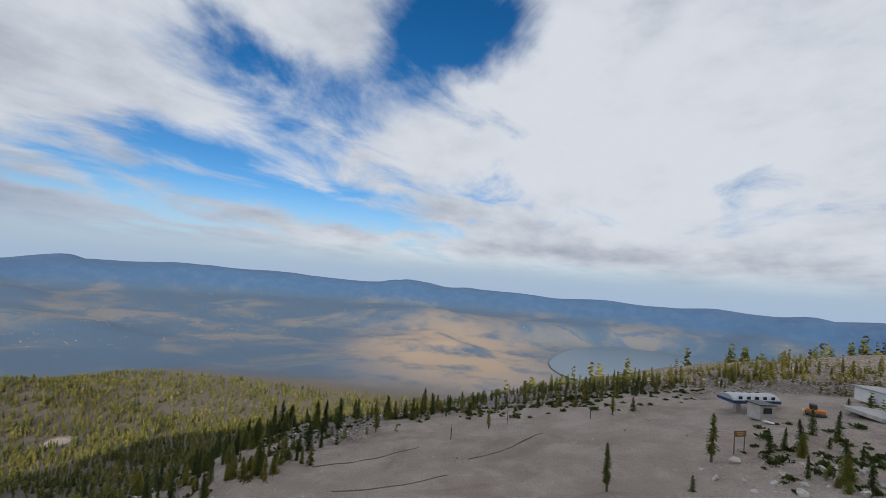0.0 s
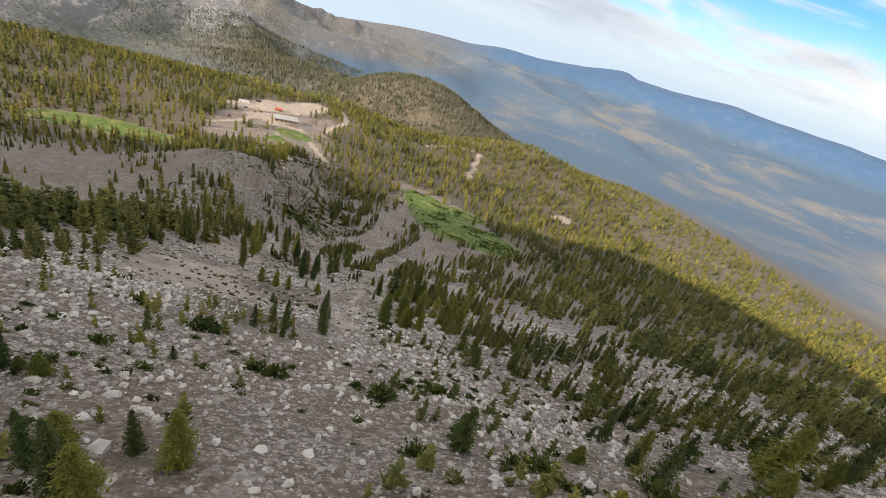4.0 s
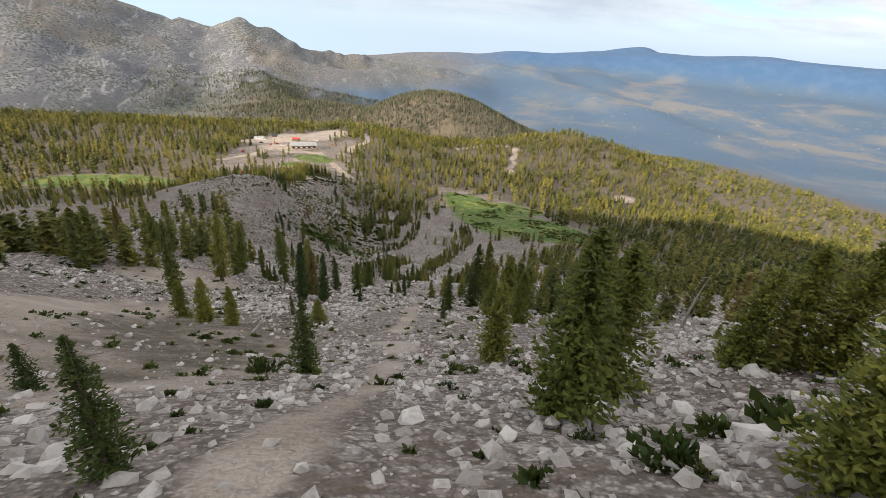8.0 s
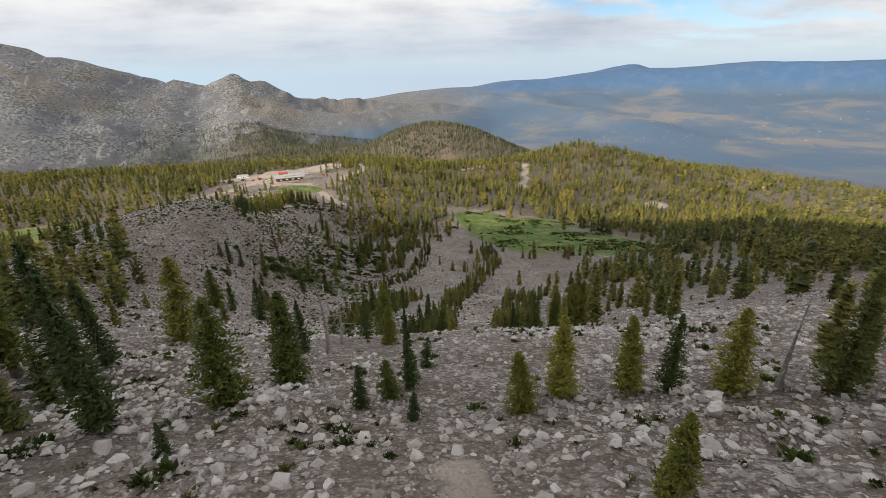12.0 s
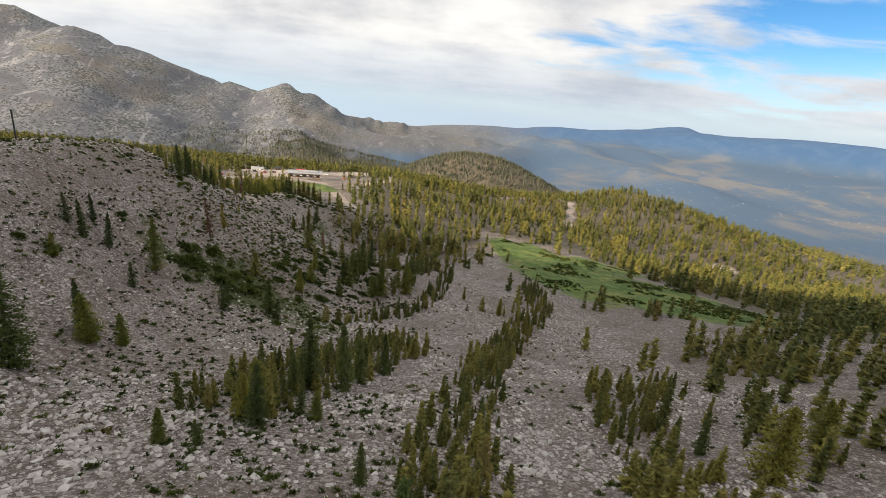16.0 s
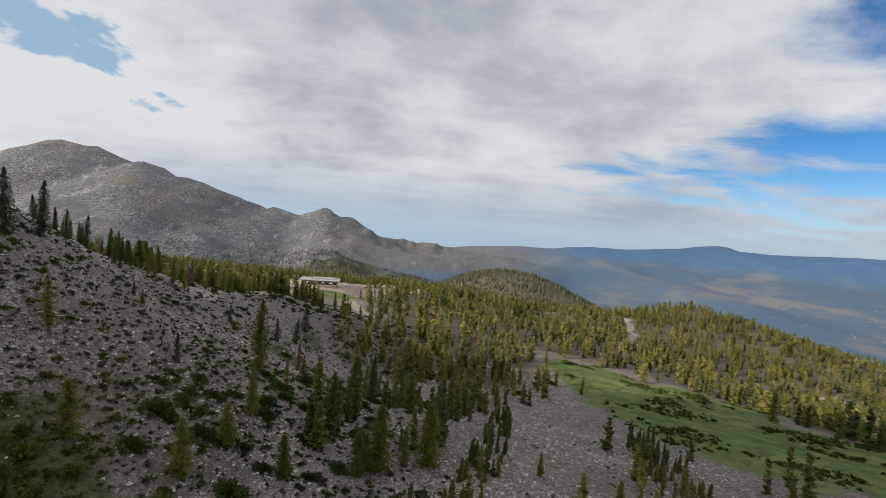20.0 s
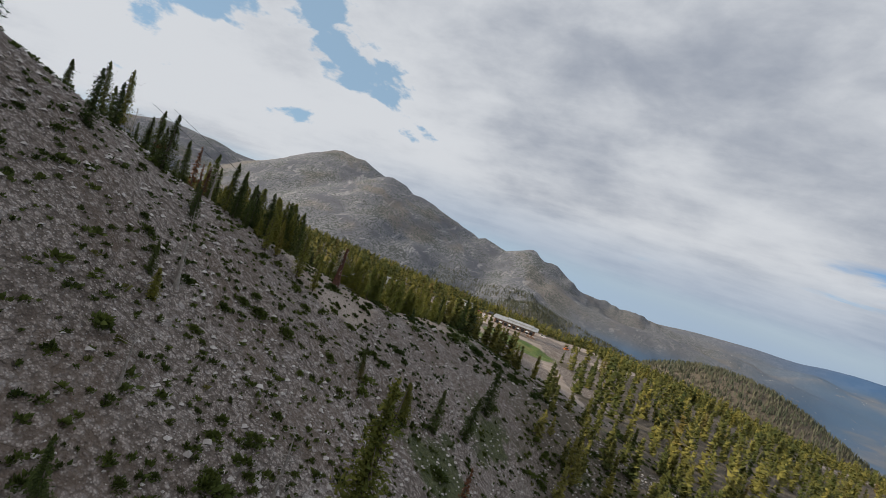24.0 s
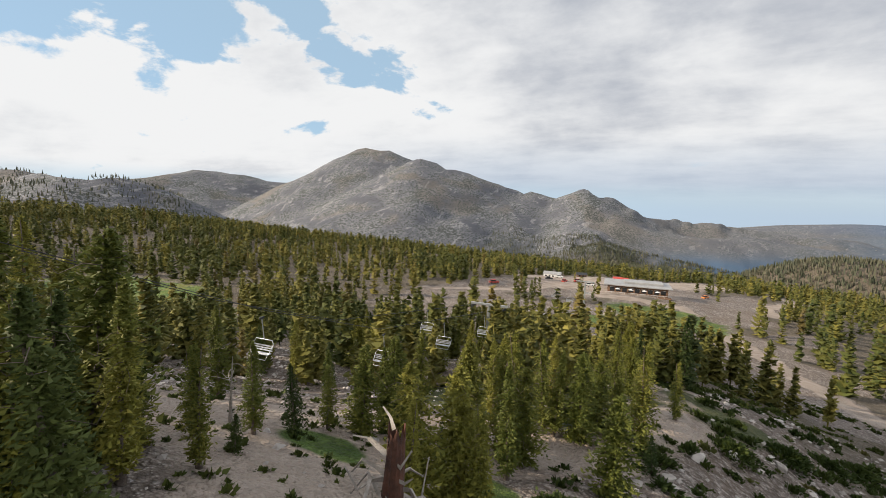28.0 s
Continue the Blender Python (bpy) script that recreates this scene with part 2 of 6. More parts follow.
EAST = (1000, (-500, 0, 300, 600, 1000, 1500, 2147, 2600), (20, 0, -40, -75, -90, -130, -80, -150))
FLOOR = (1700, (-500, 600, 1500, 2500), (-130, -170, -190, -200))
PROFILES = (WEST, SHOULDER, SPUR, RIB, BENCH, EDGE, SCREE, DIVE, HOLLOW, TONGUE, MEADOW, FALL, RIM, EAST, FLOOR)
STEP = 6.0
GX, GY = np.arange(-900, 2101, STEP), np.arange(-700, 2901, STEP)


def smoothed(a, times):
    for _ in range(times):
        a = np.pad(a, 1, mode="edge")
        a = (a[:-2] + 2 * a[1:-1] + a[2:]) / 4
        a = (a[:, :-2] + 2 * a[:, 1:-1] + a[:, 2:]) / 4
    return a


LAND = np.array([np.interp(GX, [p[0] for p in PROFILES], row) for row in np.array([np.interp(GY, p[1], p[2]) for p in PROFILES]).T])
LAND = smoothed(LAND, 3)


def flank(x, y):
    u, v = np.clip((x - GX[0]) / STEP, 0, len(GX) - 1.001), np.clip((y - GY[0]) / STEP, 0, len(GY) - 1.001)
    i, j = u.astype(int), v.astype(int)
    a, b = u - i, v - j
    return (LAND[j, i] * (1 - a) + LAND[j, i + 1] * a) * (1 - b) + (LAND[j + 1, i] * (1 - a) + LAND[j + 1, i + 1] * a) * b


def hill(x, y, cx, cy, top, wide, deep, turn=0.0, power=1.4):
    c, s = math.cos(math.radians(turn)), math.sin(math.radians(turn))
    u, v = ((x - cx) * c + (y - cy) * s) / wide, (-(x - cx) * s + (y - cy) * c) / deep
    return top * np.exp(-((u * u + v * v) ** (power / 2)))


BASE = -200.0


def ridge(x, y, line, fall):
    """A mountain ridge: the crest runs from point to point, the sides fall evenly."""
    best = np.full(np.shape(x), -1e4)
    for (ax, ay, az), (bx, by, bz) in zip(line, line[1:]):
        dx, dy = bx - ax, by - ay
        u = np.clip(((x - ax) * dx + (y - ay) * dy) / (dx * dx + dy * dy), 0, 1)
        d = np.hypot(x - ax - u * dx, y - ay - u * dy)
        best = np.maximum(best, az + (bz - az) * u - fall * (np.sqrt(d * d + 900) - 30))
    return best


GREAT_PEAK = ((-3300, 3400, 120), (-2680, 3115, 185), (-2397, 3060, 200), (-2112, 3020, 338), (-1975, 3030, 438), (-1774, 3113, 428), (-1560, 3050, 330), (-1332, 2814, 336), (-1160, 2560, 130), (-1080, 2350, -60))
NORTH_ARM = ((-1332, 2814, 336), (-987, 3003, 220), (-766, 3090, 163), (-591, 3143, 118), (-455, 3174, 180), (-308, 3252, 134), (-96, 3326, 36), (301, 3476, 6), (648, 3432, -30), (1100, 3500, -110))
EAST_RIB = ((-987, 3003, 220), (-860, 2700, 60), (-780, 2450, -90))
SOUTH_RIB = ((-1774, 3113, 428), (-1690, 2760, 190), (-1560, 2420, -60))
WEST_RIB = ((-1975, 3030, 438), (-2060, 2700, 180), (-2050, 2400, -40))
KNOB_ARM = ((-455, 3174, 180), (-330, 2800, 20), (-250, 2500, -90))
WEST_HILL = ((-2700, 1000, 190), (-1996, 1127, 155), (-1477, 1100, 120), (-1350, 1143, 139), (-1197, 1224, 66), (-1029, 1296, -4), (-900, 1400, -80))
FOOTHILLS = ((-250, 2900, 0), (150, 2950, -60), (420, 3150, -50), (760, 3050, -95), (1000, 3300, -90), (1350, 3250, -140))
FAR_WEST = ((-4300, 2300, 150), (-3452, 2308, 173), (-3439, 2727, 266), (-3301, 2931, 271), (-2900, 3250, 190))


WOOD_HILLS = ((470, 1900, 172, 330, 230, -8, 2.2), (60, 2120, 78, 520, 240, -20, 2.2))


def distance(x, y):
    """The valley floor, the great peak and the ranges, all far off."""
    r, az = np.hypot(x - 100, y - 200), np.degrees(np.arctan2(x - 100, y - 200))
    z = BASE + 130 * ramp(r, 2500, 4250) * ramp(az, -20, 10)
    wobble = 120 * fbm(x, y, 420, 3, 14)
    gully = np.abs(fbm(x, y * 0.8, 260, 4, 21)) * 2
    big = np.maximum.reduce([ridge(x + wobble * 0.3, y + wobble * 0.3, GREAT_PEAK, 0.56), ridge(x, y + wobble * 0.3, NORTH_ARM, 0.50), ridge(x, y, KNOB_ARM, 0.45), ridge(x + wobble * 0.4, y, EAST_RIB, 0.62), ridge(x + wobble * 0.4, y, SOUTH_RIB, 0.68), ridge(x + wobble * 0.4, y, WEST_RIB, 0.66), ridge(x, y, WEST_HILL, 0.40), ridge(x, y, FAR_WEST, 0.45)])
    up = ramp(big, BASE, BASE + 120)
    z = np.maximum(z, big - up * (1 - np.clip(gully * 3, 0, 1)) * 26 + 10 * fbm(x, y, 90, 4, 24) * up)
    foot = ridge(x, y, FOOTHILLS, 0.34) + 40 * fbm(x, y, 230, 4, 28)
    z = np.maximum(z, foot)
    wood = np.maximum.reduce([hill(x, y, *w) for w in WOOD_HILLS])
    z = z + wood + 60 * ramp(fbm(x, y, 900, 3, 8), 0.05, 0.3) * ramp(r, 1900, 2800) * ramp(az, -5, 15)
    crest = 130 + 60 * (vnoise(az / 14, az * 0, 3) - 0.5) + 26 * (vnoise(az / 5, az * 0, 4) - 0.5) - 75 * (1 - ramp(az, 22, 46)) - 30 * ramp(az, 40, 75)
    z = z + (crest + 70 + 60 * fbm(x, y, 600, 3, 33)) * ramp(r, 4080, 4560) * ramp(az, -2, 16)
    z = z + 70 * ramp(r, 3000, 3600) * (1 - ramp(r, 3600, 4000)) * ramp(fbm(x, y, 1100, 3, 31), -0.05, 0.25) * ramp(az, -6, 10)
    shore = ramp(np.hypot((x - 2950) / 900, (y + 560) / 980), 1.25, 0.85)
    return z * (1 - shore) - 204 * shore


SHADE_RIDGE = ((-260, -420, 450), (-300, -150, 440), (-335, 20, 410), (-340, 120, 330))   # unseen mountain top behind the flight, raised and cut to shade the slope


CRAGS = ((131, 226, 11, 26, -8), (166, 240, 12, 8, 0), (126, 268, 11, 18, 0), (151, 170, 9, 6, 0), (141, 246, 7, 7, 0), (120, 160, 8, 12, 0), (136, 330, 9, 12, 0), (112, 340, 12, 14, 0))


def crags(x, y):
    """Broken ledges of rock on the steep part of the slope."""
    where = np.maximum.reduce([np.clip(1.4 - np.hypot((x - a) / u, (y - b) / v), 0, 1) for a, b, u, v, _ in CRAGS])
    return where * (2.6 * np.abs(fbm(x, y, 8, 4, 61)) * 2 - 0.5)


def height(x, y):
    x, y = np.asarray(x, float), np.asarray(y, float)
    near = np.maximum(flank(x, y), ridge(x, y, SHADE_RIDGE, 0.75)) + 5.0 * fbm(x, y, 60, 3, 40) + 1.6 * fbm(x, y, 9, 3, 50) + crags(x, y)
    out = np.maximum(np.maximum(-650 - x, x - 1250) / 650, np.maximum(-600 - y, y - 1330) / 420)
    w = ramp(out, 0, 1)
    return near * (1 - w) + distance(x, y) * w

# ---- materials ----
def material(name, build):
    m = bpy.data.materials.new(name)
    m.use_nodes = True
    n = Nodes(m.node_tree)
    shader = build(n)
    n.add("ShaderNodeOutputMaterial", Surface=shader)
    return m


def surface(n, colour, rough=0.9, bump=None, deep=0.1, metal=0.0):
    s = n.add("ShaderNodeBsdfPrincipled", Roughness=rough, Metallic=metal)
    n.put(s.inputs["Base Color"], (*colour, 1) if isinstance(colour, tuple) else colour)
    if bump is not None:
        b = n.add("ShaderNodeBump", Distance=deep, Strength=1.0, Height=bump)
        n.put(s.inputs["Normal"], b.outputs[0])
    return s.outputs[0]


def here(n):
    return n.add("ShaderNodeNewGeometry").outputs["Position"]


def attr(n, name):
    return n.add("ShaderNodeAttribute", attribute_name=name).outputs["Fac"]


def ground_look(n):
    p = here(n)
    wide, mid, fine, grit = n.noise(p, 0.018, 5), n.noise(p, 0.16, 6, 0.62), n.noise(p, 1.3, 6, 0.65), n.noise(p, 6.0, 4, 0.7)
    warp = n.add("ShaderNodeVectorMath", operation="MULTIPLY_ADD")
    n.put(warp.inputs[0], n.add("ShaderNodeTexNoise", Vector=p, Scale=0.9).outputs["Color"])
    warp.inputs[1].default_value = (0.7, 0.7, 0.7)
    n.put(warp.inputs[2], p)
    bent = warp.outputs[0]
    stones = n.add("ShaderNodeTexVoronoi", Vector=bent, Scale=2.3, Randomness=1.0)
    far = n.add("ShaderNodeTexVoronoi", Vector=p, Scale=0.30, Randomness=1.0)
    talus = n.mix(n.ramp(fine, 0.36, 0.62), (0.17, 0.135, 0.11), (0.47, 0.40, 0.355))
    talus = n.mix(n.math("MULTIPLY", n.ramp(mid, 0.45, 0.7), 0.6), talus, (0.52, 0.455, 0.41))
    pale = n.math("MULTIPLY", n.ramp(n.add("ShaderNodeSeparateColor", Color=stones.outputs["Color"]).outputs[0], 0.45, 0.9), n.ramp(stones.outputs["Distance"], 0.42, 0.30))
    talus = n.mix(n.math("MULTIPLY", pale, n.ramp(mid, 0.3, 0.7, 0.2, 0.75)), talus, (0.66, 0.60, 0.565))
    gaps = n.ramp(stones.outputs["Distance"], 0.46, 0.62)
    talus = n.mix(n.math("MULTIPLY", gaps, 0.65), talus, (0.10, 0.078, 0.062))
    rubble = n.add("ShaderNodeTexVoronoi", Vector=p, Scale=5.5, Randomness=1.0)
    talus = n.mix(n.math("MULTIPLY", n.ramp(rubble.outputs["Distance"], 0.36, 0.60), 0.5), talus, (0.105, 0.082, 0.066))
    talus = n.mix(n.math("MULTIPLY", n.ramp(n.add("ShaderNodeSeparateColor", Color=rubble.outputs["Color"]).outputs[2], 0.62, 0.9), n.ramp(rubble.outputs["Distance"], 0.40, 0.28, 0.0, 0.6)), talus, (0.62, 0.57, 0.53))
    slabs = n.add("ShaderNodeTexVoronoi", Vector=bent, Scale=0.85, Randomness=1.0)
    slab = n.math("MULTIPLY", n.ramp(n.add("ShaderNodeSeparateColor", Color=slabs.outputs["Color"]).outputs[1], 0.6, 0.9), n.ramp(slabs.outputs["Distance"], 0.42, 0.34))
    talus = n.mix(n.math("MULTIPLY", slab, n.ramp(mid, 0.4, 0.65, 0.0, 0.5)), talus, (0.62, 0.57, 0.54))
    soil = n.math("MULTIPLY", n.ramp(n.noise(p, 0.07, 6, 0.66, 0.5), 0.47, 0.60), n.ramp(fine, 0.62, 0.42, 0.1, 0.6))
    talus = n.mix(soil, talus, (0.16, 0.115, 0.085))
    sand = n.mix(n.ramp(mid, 0.35, 0.7), (0.38, 0.31, 0.255), (0.50, 0.42, 0.36))
    sand = n.mix(n.ramp(n.noise(p, 0.09, 6, 0.65, 0.6), 0.50, 0.66, 0, 0.6), sand, (0.27, 0.205, 0.16))
    sand = n.mix(n.ramp(grit, 0.4, 0.75, 0, 0.4), sand, (0.29, 0.225, 0.185))
    duff = n.mix(n.ramp(fine, 0.35, 0.7), (0.10, 0.082, 0.058), (0.19, 0.155, 0.115))
    duff = n.mix(n.math("MULTIPLY", n.ramp(n.noise(p, 0.5, 5, 0.6), 0.55, 0.64), 0.45), duff, (0.30, 0.25, 0.20))
    brush = n.mix(n.ramp(fine, 0.3, 0.7), (0.045, 0.06, 0.02), (0.12, 0.125, 0.05))
    grass = n.mix(n.ramp(mid, 0.3, 0.7), (0.065, 0.13, 0.020), (0.19, 0.25, 0.05))
    grass = n.mix(n.math("MULTIPLY", n.ramp(n.noise(p, 0.06, 4), 0.5, 0.66), 0.75), grass, (0.30, 0.27, 0.08))
    grass = n.mix(n.ramp(n.noise(p, 0.22, 6, 0.7, 0.5), 0.48, 0.62, 0, 0.75), grass, (0.055, 0.085, 0.02))
    grass = n.mix(n.ramp(grit, 0.35, 0.7, 0, 0.5), grass, (0.05, 0.09, 0.015))
    edge = n.math("MULTIPLY_ADD", n.math("SUBTRACT", mid, 0.5), 0.9, 0.0)

    def zone(name, a=0.35, b=0.6):
        return n.ramp(n.math("ADD", attr(n, name), edge), a, b)

    c = n.mix(zone("sand"), talus, sand)
    c = n.mix(zone("wood"), c, duff)
    c = n.mix(zone("brush", 0.45, 0.6), c, brush)
    c = n.mix(zone("grass"), c, grass)
    # far valley: blue haze and patches of sun and shade put into base colour
    hazed_vale = n.mix(n.ramp(n.noise(p, 0.0016, 6, 0.55, 0.6), 0.46, 0.66), (0.068, 0.118, 0.190), (0.165, 0.172, 0.185))
    hazed_vale = n.mix(n.ramp(n.noise(p, 0.005, 6, 0.6, 0.4), 0.48, 0.60, 0, 0.75), hazed_vale, (0.064, 0.118, 0.200))
    hazed_vale = n.mix(n.math("MULTIPLY", n.ramp(n.noise(p, 0.02, 5, 0.7), 0.63, 0.68), 0.6), hazed_vale, (0.27, 0.235, 0.21))
    hazed_vale = n.mix(n.math("MULTIPLY", attr(n, "tan"), n.ramp(n.noise(p, 0.004, 5, 0.6), 0.3, 0.55)), hazed_vale, (0.34, 0.265, 0.20))
    # far ranges: distance haze painted as saturated blue
    hazed_vale = n.mix(attr(n, "range"), hazed_vale, n.mix(n.ramp(n.noise(p, 0.011, 6, 0.7), 0.42, 0.62), (0.046, 0.108, 0.220), (0.062, 0.124, 0.235)))
    c = n.mix(attr(n, "vale"), c, hazed_vale)
    tall = n.add("ShaderNodeSeparateXYZ", Vector=p).outputs["Z"]
    # far rock: haze-blue greys, with sunlit tan patches painted in
    rock = n.mix(n.ramp(n.noise(p, 0.006, 7, 0.62), 0.38, 0.62), (0.11, 0.113, 0.132), (0.23, 0.23, 0.247))
    run = n.add("ShaderNodeMapping", Vector=p, Scale=(1.0, 0.35, 0.16)).outputs[0]
    rock = n.mix(n.ramp(n.noise(run, 0.03, 6, 0.68, 0.8), 0.54, 0.63, 0, 0.75), rock, (0.34, 0.335, 0.34))
    rock = n.mix(n.ramp(n.noise(p, 0.0024, 4, 0.5), 0.53, 0.62, 0, 0.5), rock, (0.20, 0.165, 0.12))
    scrub = n.math("MULTIPLY", n.ramp(n.math("ADD", n.noise(p, 0.10, 5, 0.75), n.math("MULTIPLY", n.math("SUBTRACT", n.noise(p, 0.006, 4, 0.6), 0.5), 0.5)), 0.50, 0.565), 0.85)
    rock = n.mix(scrub, rock, (0.040, 0.050, 0.042))
    low = n.math("MULTIPLY", n.ramp(n.math("ADD", tall, n.math("MULTIPLY", n.noise(p, 0.004, 5, 0.6), 300.0)), 80.0, -60.0), 0.75)
    woods = n.mix(n.ramp(n.noise(p, 0.03, 6, 0.7), 0.40, 0.62), (0.030, 0.042, 0.038), (0.085, 0.095, 0.080))
    rock = n.mix(low, rock, woods)
    c = n.mix(attr(n, "peak"), c, rock)
    bump = n.math("ADD", n.math("MULTIPLY", fine, 0.6), n.math("ADD", n.math("MULTIPLY", grit, 0.12), n.math("ADD", n.math("MULTIPLY", stones.outputs["Distance"], -0.6), n.math("MULTIPLY", rubble.outputs["Distance"], -0.3))))
    return surface(n, c, 0.95, bump, 0.55)


def blend(n, f, a, b):
    node = n.add("ShaderNodeMixShader")
    n.put(node.inputs[0], f)
    n.put(node.inputs[1], a)
    n.put(node.inputs[2], b)
    return node.outputs[0]


def leaf_look(low, high, dead, per_tree=False):
    def build(n):
        tree = attr(n, "tint") if not per_tree else n.add("ShaderNodeObjectInfo").outputs["Random"]
        clump = n.add("ShaderNodeNewGeometry").outputs["Random Per Island"]
        c = n.mix(n.math("MULTIPLY_ADD", clump, 0.5, n.math("MULTIPLY", tree, 0.5)), low, high)
        stand = n.noise(here(n), 0.028, 4, 0.6)
        c = n.mix(n.ramp(stand, 0.42, 0.60, 0.0, 0.6), c, tuple(v * k for v, k in zip(low, (0.85, 1.05, 0.95))))
        c = n.mix(n.ramp(tree, 0.95, 1.0, 0.0, 0.5), c, dead)
        s = n.add("ShaderNodeBsdfPrincipled", Roughness=0.65)
        n.put(s.inputs["Base Color"], c)
        s.inputs["Specular IOR Level"].default_value = 0.2
        t = n.add("ShaderNodeBsdfTranslucent", Color=c)
        return blend(n, 0.16, s.outputs[0], t.outputs[0])
    return build


def mottled(a, b, scale, rough=0.85, deep=0.03, metal=0.0, third=None):
    def build(n):
        p = n.add("ShaderNodeTexCoord").outputs["Object"]
        big, small = n.noise(p, scale, 5, 0.6), n.noise(p, scale * 7, 4, 0.65)
        c = n.mix(n.ramp(big, 0.3, 0.7), a, b)
        c = n.mix(n.ramp(small, 0.5, 0.75, 0, 0.45), c, third or tuple(v * 0.6 for v in a))
        return surface(n, c, n.ramp(small, 0.2, 0.8, rough - 0.1, min(1.0, rough + 0.1)), small, deep, metal)
    return build


def stone_look(n):
    tone = n.add("ShaderNodeObjectInfo").outputs["Random"]
    isle = n.add("ShaderNodeNewGeometry").outputs["Random Per Island"]
    p = here(n)
    c = n.mix(n.math("MULTIPLY_ADD", isle, 0.6, n.math("MULTIPLY", tone, 0.4)), (0.24, 0.205, 0.185), (0.66, 0.61, 0.57))
    c = n.mix(n.ramp(n.noise(p, 2.4, 5, 0.6), 0.5, 0.72, 0, 0.55), c, (0.20, 0.17, 0.14))
    f = n.noise(p, 9.0, 4, 0.7)
    return surface(n, n.mix(n.ramp(f, 0.5, 0.8, 0, 0.3), c, (0.6, 0.58, 0.55)), 0.9, f, 0.05)


GROUND = material("mountain_ground", ground_look)
PINE = material("pine_needles", leaf_look((0.070, 0.088, 0.018), (0.36, 0.325, 0.058), (0.17, 0.085, 0.04), True))
DARK_FIR = material("dark_fir_needles", leaf_look((0.032, 0.050, 0.014), (0.145, 0.170, 0.042), (0.19, 0.10, 0.05), True))
PINES = material("forest_needles", leaf_look((0.050, 0.066, 0.020), (0.33, 0.285, 0.066), (0.17, 0.10, 0.05)))
RUSTY = material("rust_needles", leaf_look((0.10, 0.045, 0.022), (0.22, 0.10, 0.05), (0.16, 0.10, 0.07), True))
SHRUB = material("shrub_leaves", leaf_look((0.028, 0.044, 0.011), (0.14, 0.165, 0.035), (0.20, 0.15, 0.06)))
# far conifers: distance haze put into the needle colour as paler grey
HAZED_PINES = material("hazed_forest_needles", leaf_look((0.085, 0.090, 0.062), (0.17, 0.16, 0.105), (0.12, 0.10, 0.07)))
BARK = material("bark", mottled((0.10, 0.075, 0.055), (0.20, 0.16, 0.13), 3.0))
GREY_WOOD = material("weathered_wood", mottled((0.24, 0.21, 0.18), (0.42, 0.38, 0.34), 4.0))
STONE = material("granite", stone_look)
ROOF = material("pale_metal_roof", mottled((0.30, 0.30, 0.30), (0.40, 0.40, 0.40), 0.4, 0.45, 0.01))
TIMBER = material("brown_timber", mottled((0.16, 0.09, 0.055), (0.26, 0.16, 0.10), 1.2))
DARK = material("dark_steel", mottled((0.045, 0.047, 0.05), (0.08, 0.082, 0.085), 2.0, 0.5, 0.005, 0.4))
STEEL = material("galvanised_steel", mottled((0.42, 0.44, 0.46), (0.58, 0.60, 0.62), 2.0, 0.4, 0.005, 0.7))
BLUE_STEEL = material("dark_blue_steel", mottled((0.03, 0.05, 0.11), (0.05, 0.08, 0.16), 1.0, 0.45, 0.004, 0.3))
WHITE = material("white_paint", mottled((0.70, 0.70, 0.69), (0.80, 0.80, 0.79), 0.8, 0.6, 0.004))
ORANGE = material("orange_paint", mottled((0.62, 0.17, 0.03), (0.72, 0.24, 0.05), 1.5, 0.5, 0.004))
YELLOW = material("yellow_plastic", mottled((0.70, 0.46, 0.04), (0.78, 0.52, 0.07), 2.0, 0.5, 0.004))
RED = material("red_paint", mottled((0.40, 0.045, 0.035), (0.50, 0.07, 0.05), 1.0, 0.5, 0.004))
CONCRETE = material("concrete", mottled((0.40, 0.38, 0.35), (0.52, 0.50, 0.47), 0.8))
RED_WOOD = material("split_red_wood", mottled((0.062, 0.030, 0.022), (0.16, 0.066, 0.04), 3.0, 0.85, 0.05, 0.0, (0.06, 0.035, 0.025)))


def glass_look(n):
    return surface(n, (0.03, 0.035, 0.04), 0.08)


GLASS = material("dark_window_glass", glass_look)


def water_look(n):
    w = n.noise(here(n), 1.2, 3)
    return surface(n, (0.07, 0.12, 0.18), 0.3, w, 0.02)


WATER = material("pond_water", water_look)

# ---- helpers for meshes ----
def mesh_of(name, verts, faces, mat, smooth=False, **fields):
    """One mesh from numpy corners and triangles (or quads), with float fields on its corners."""
    me = bpy.data.meshes.new(name)
    verts, faces = np.ascontiguousarray(verts, np.float32), np.ascontiguousarray(faces, np.int32)
    k = faces.shape[1]
    me.vertices.add(len(verts))
    me.vertices.foreach_set("co", verts.ravel())
    me.loops.add(faces.size)
    me.loops.foreach_set("vertex_index", faces.ravel())
    me.polygons.add(len(faces))
    me.polygons.foreach_set("loop_start", np.arange(len(faces), dtype=np.int32) * k)
    me.polygons.foreach_set("use_smooth", np.full(len(faces), smooth))
    for key, value in fields.items():
        me.attributes.new(key, "FLOAT", "POINT").data.foreach_set("value", np.ascontiguousarray(value, np.float32))
    me.update(calc_edges=True)
    me.validate()
    if mat is not None:
        me.materials.append(mat)
    return me


def part(name, bm, mat, parent=None, label=""):
    """Links a bmesh, or a ready mesh, as one object under its thing."""
    if isinstance(bm, bmesh.types.BMesh):
        me = bpy.data.meshes.new(name)
        bm.to_mesh(me)
        bm.free()
        me.materials.append(mat)
    else:
        me = bm
    ob = new(name, me)
    ob.parent = parent
    return tagged(ob, label)


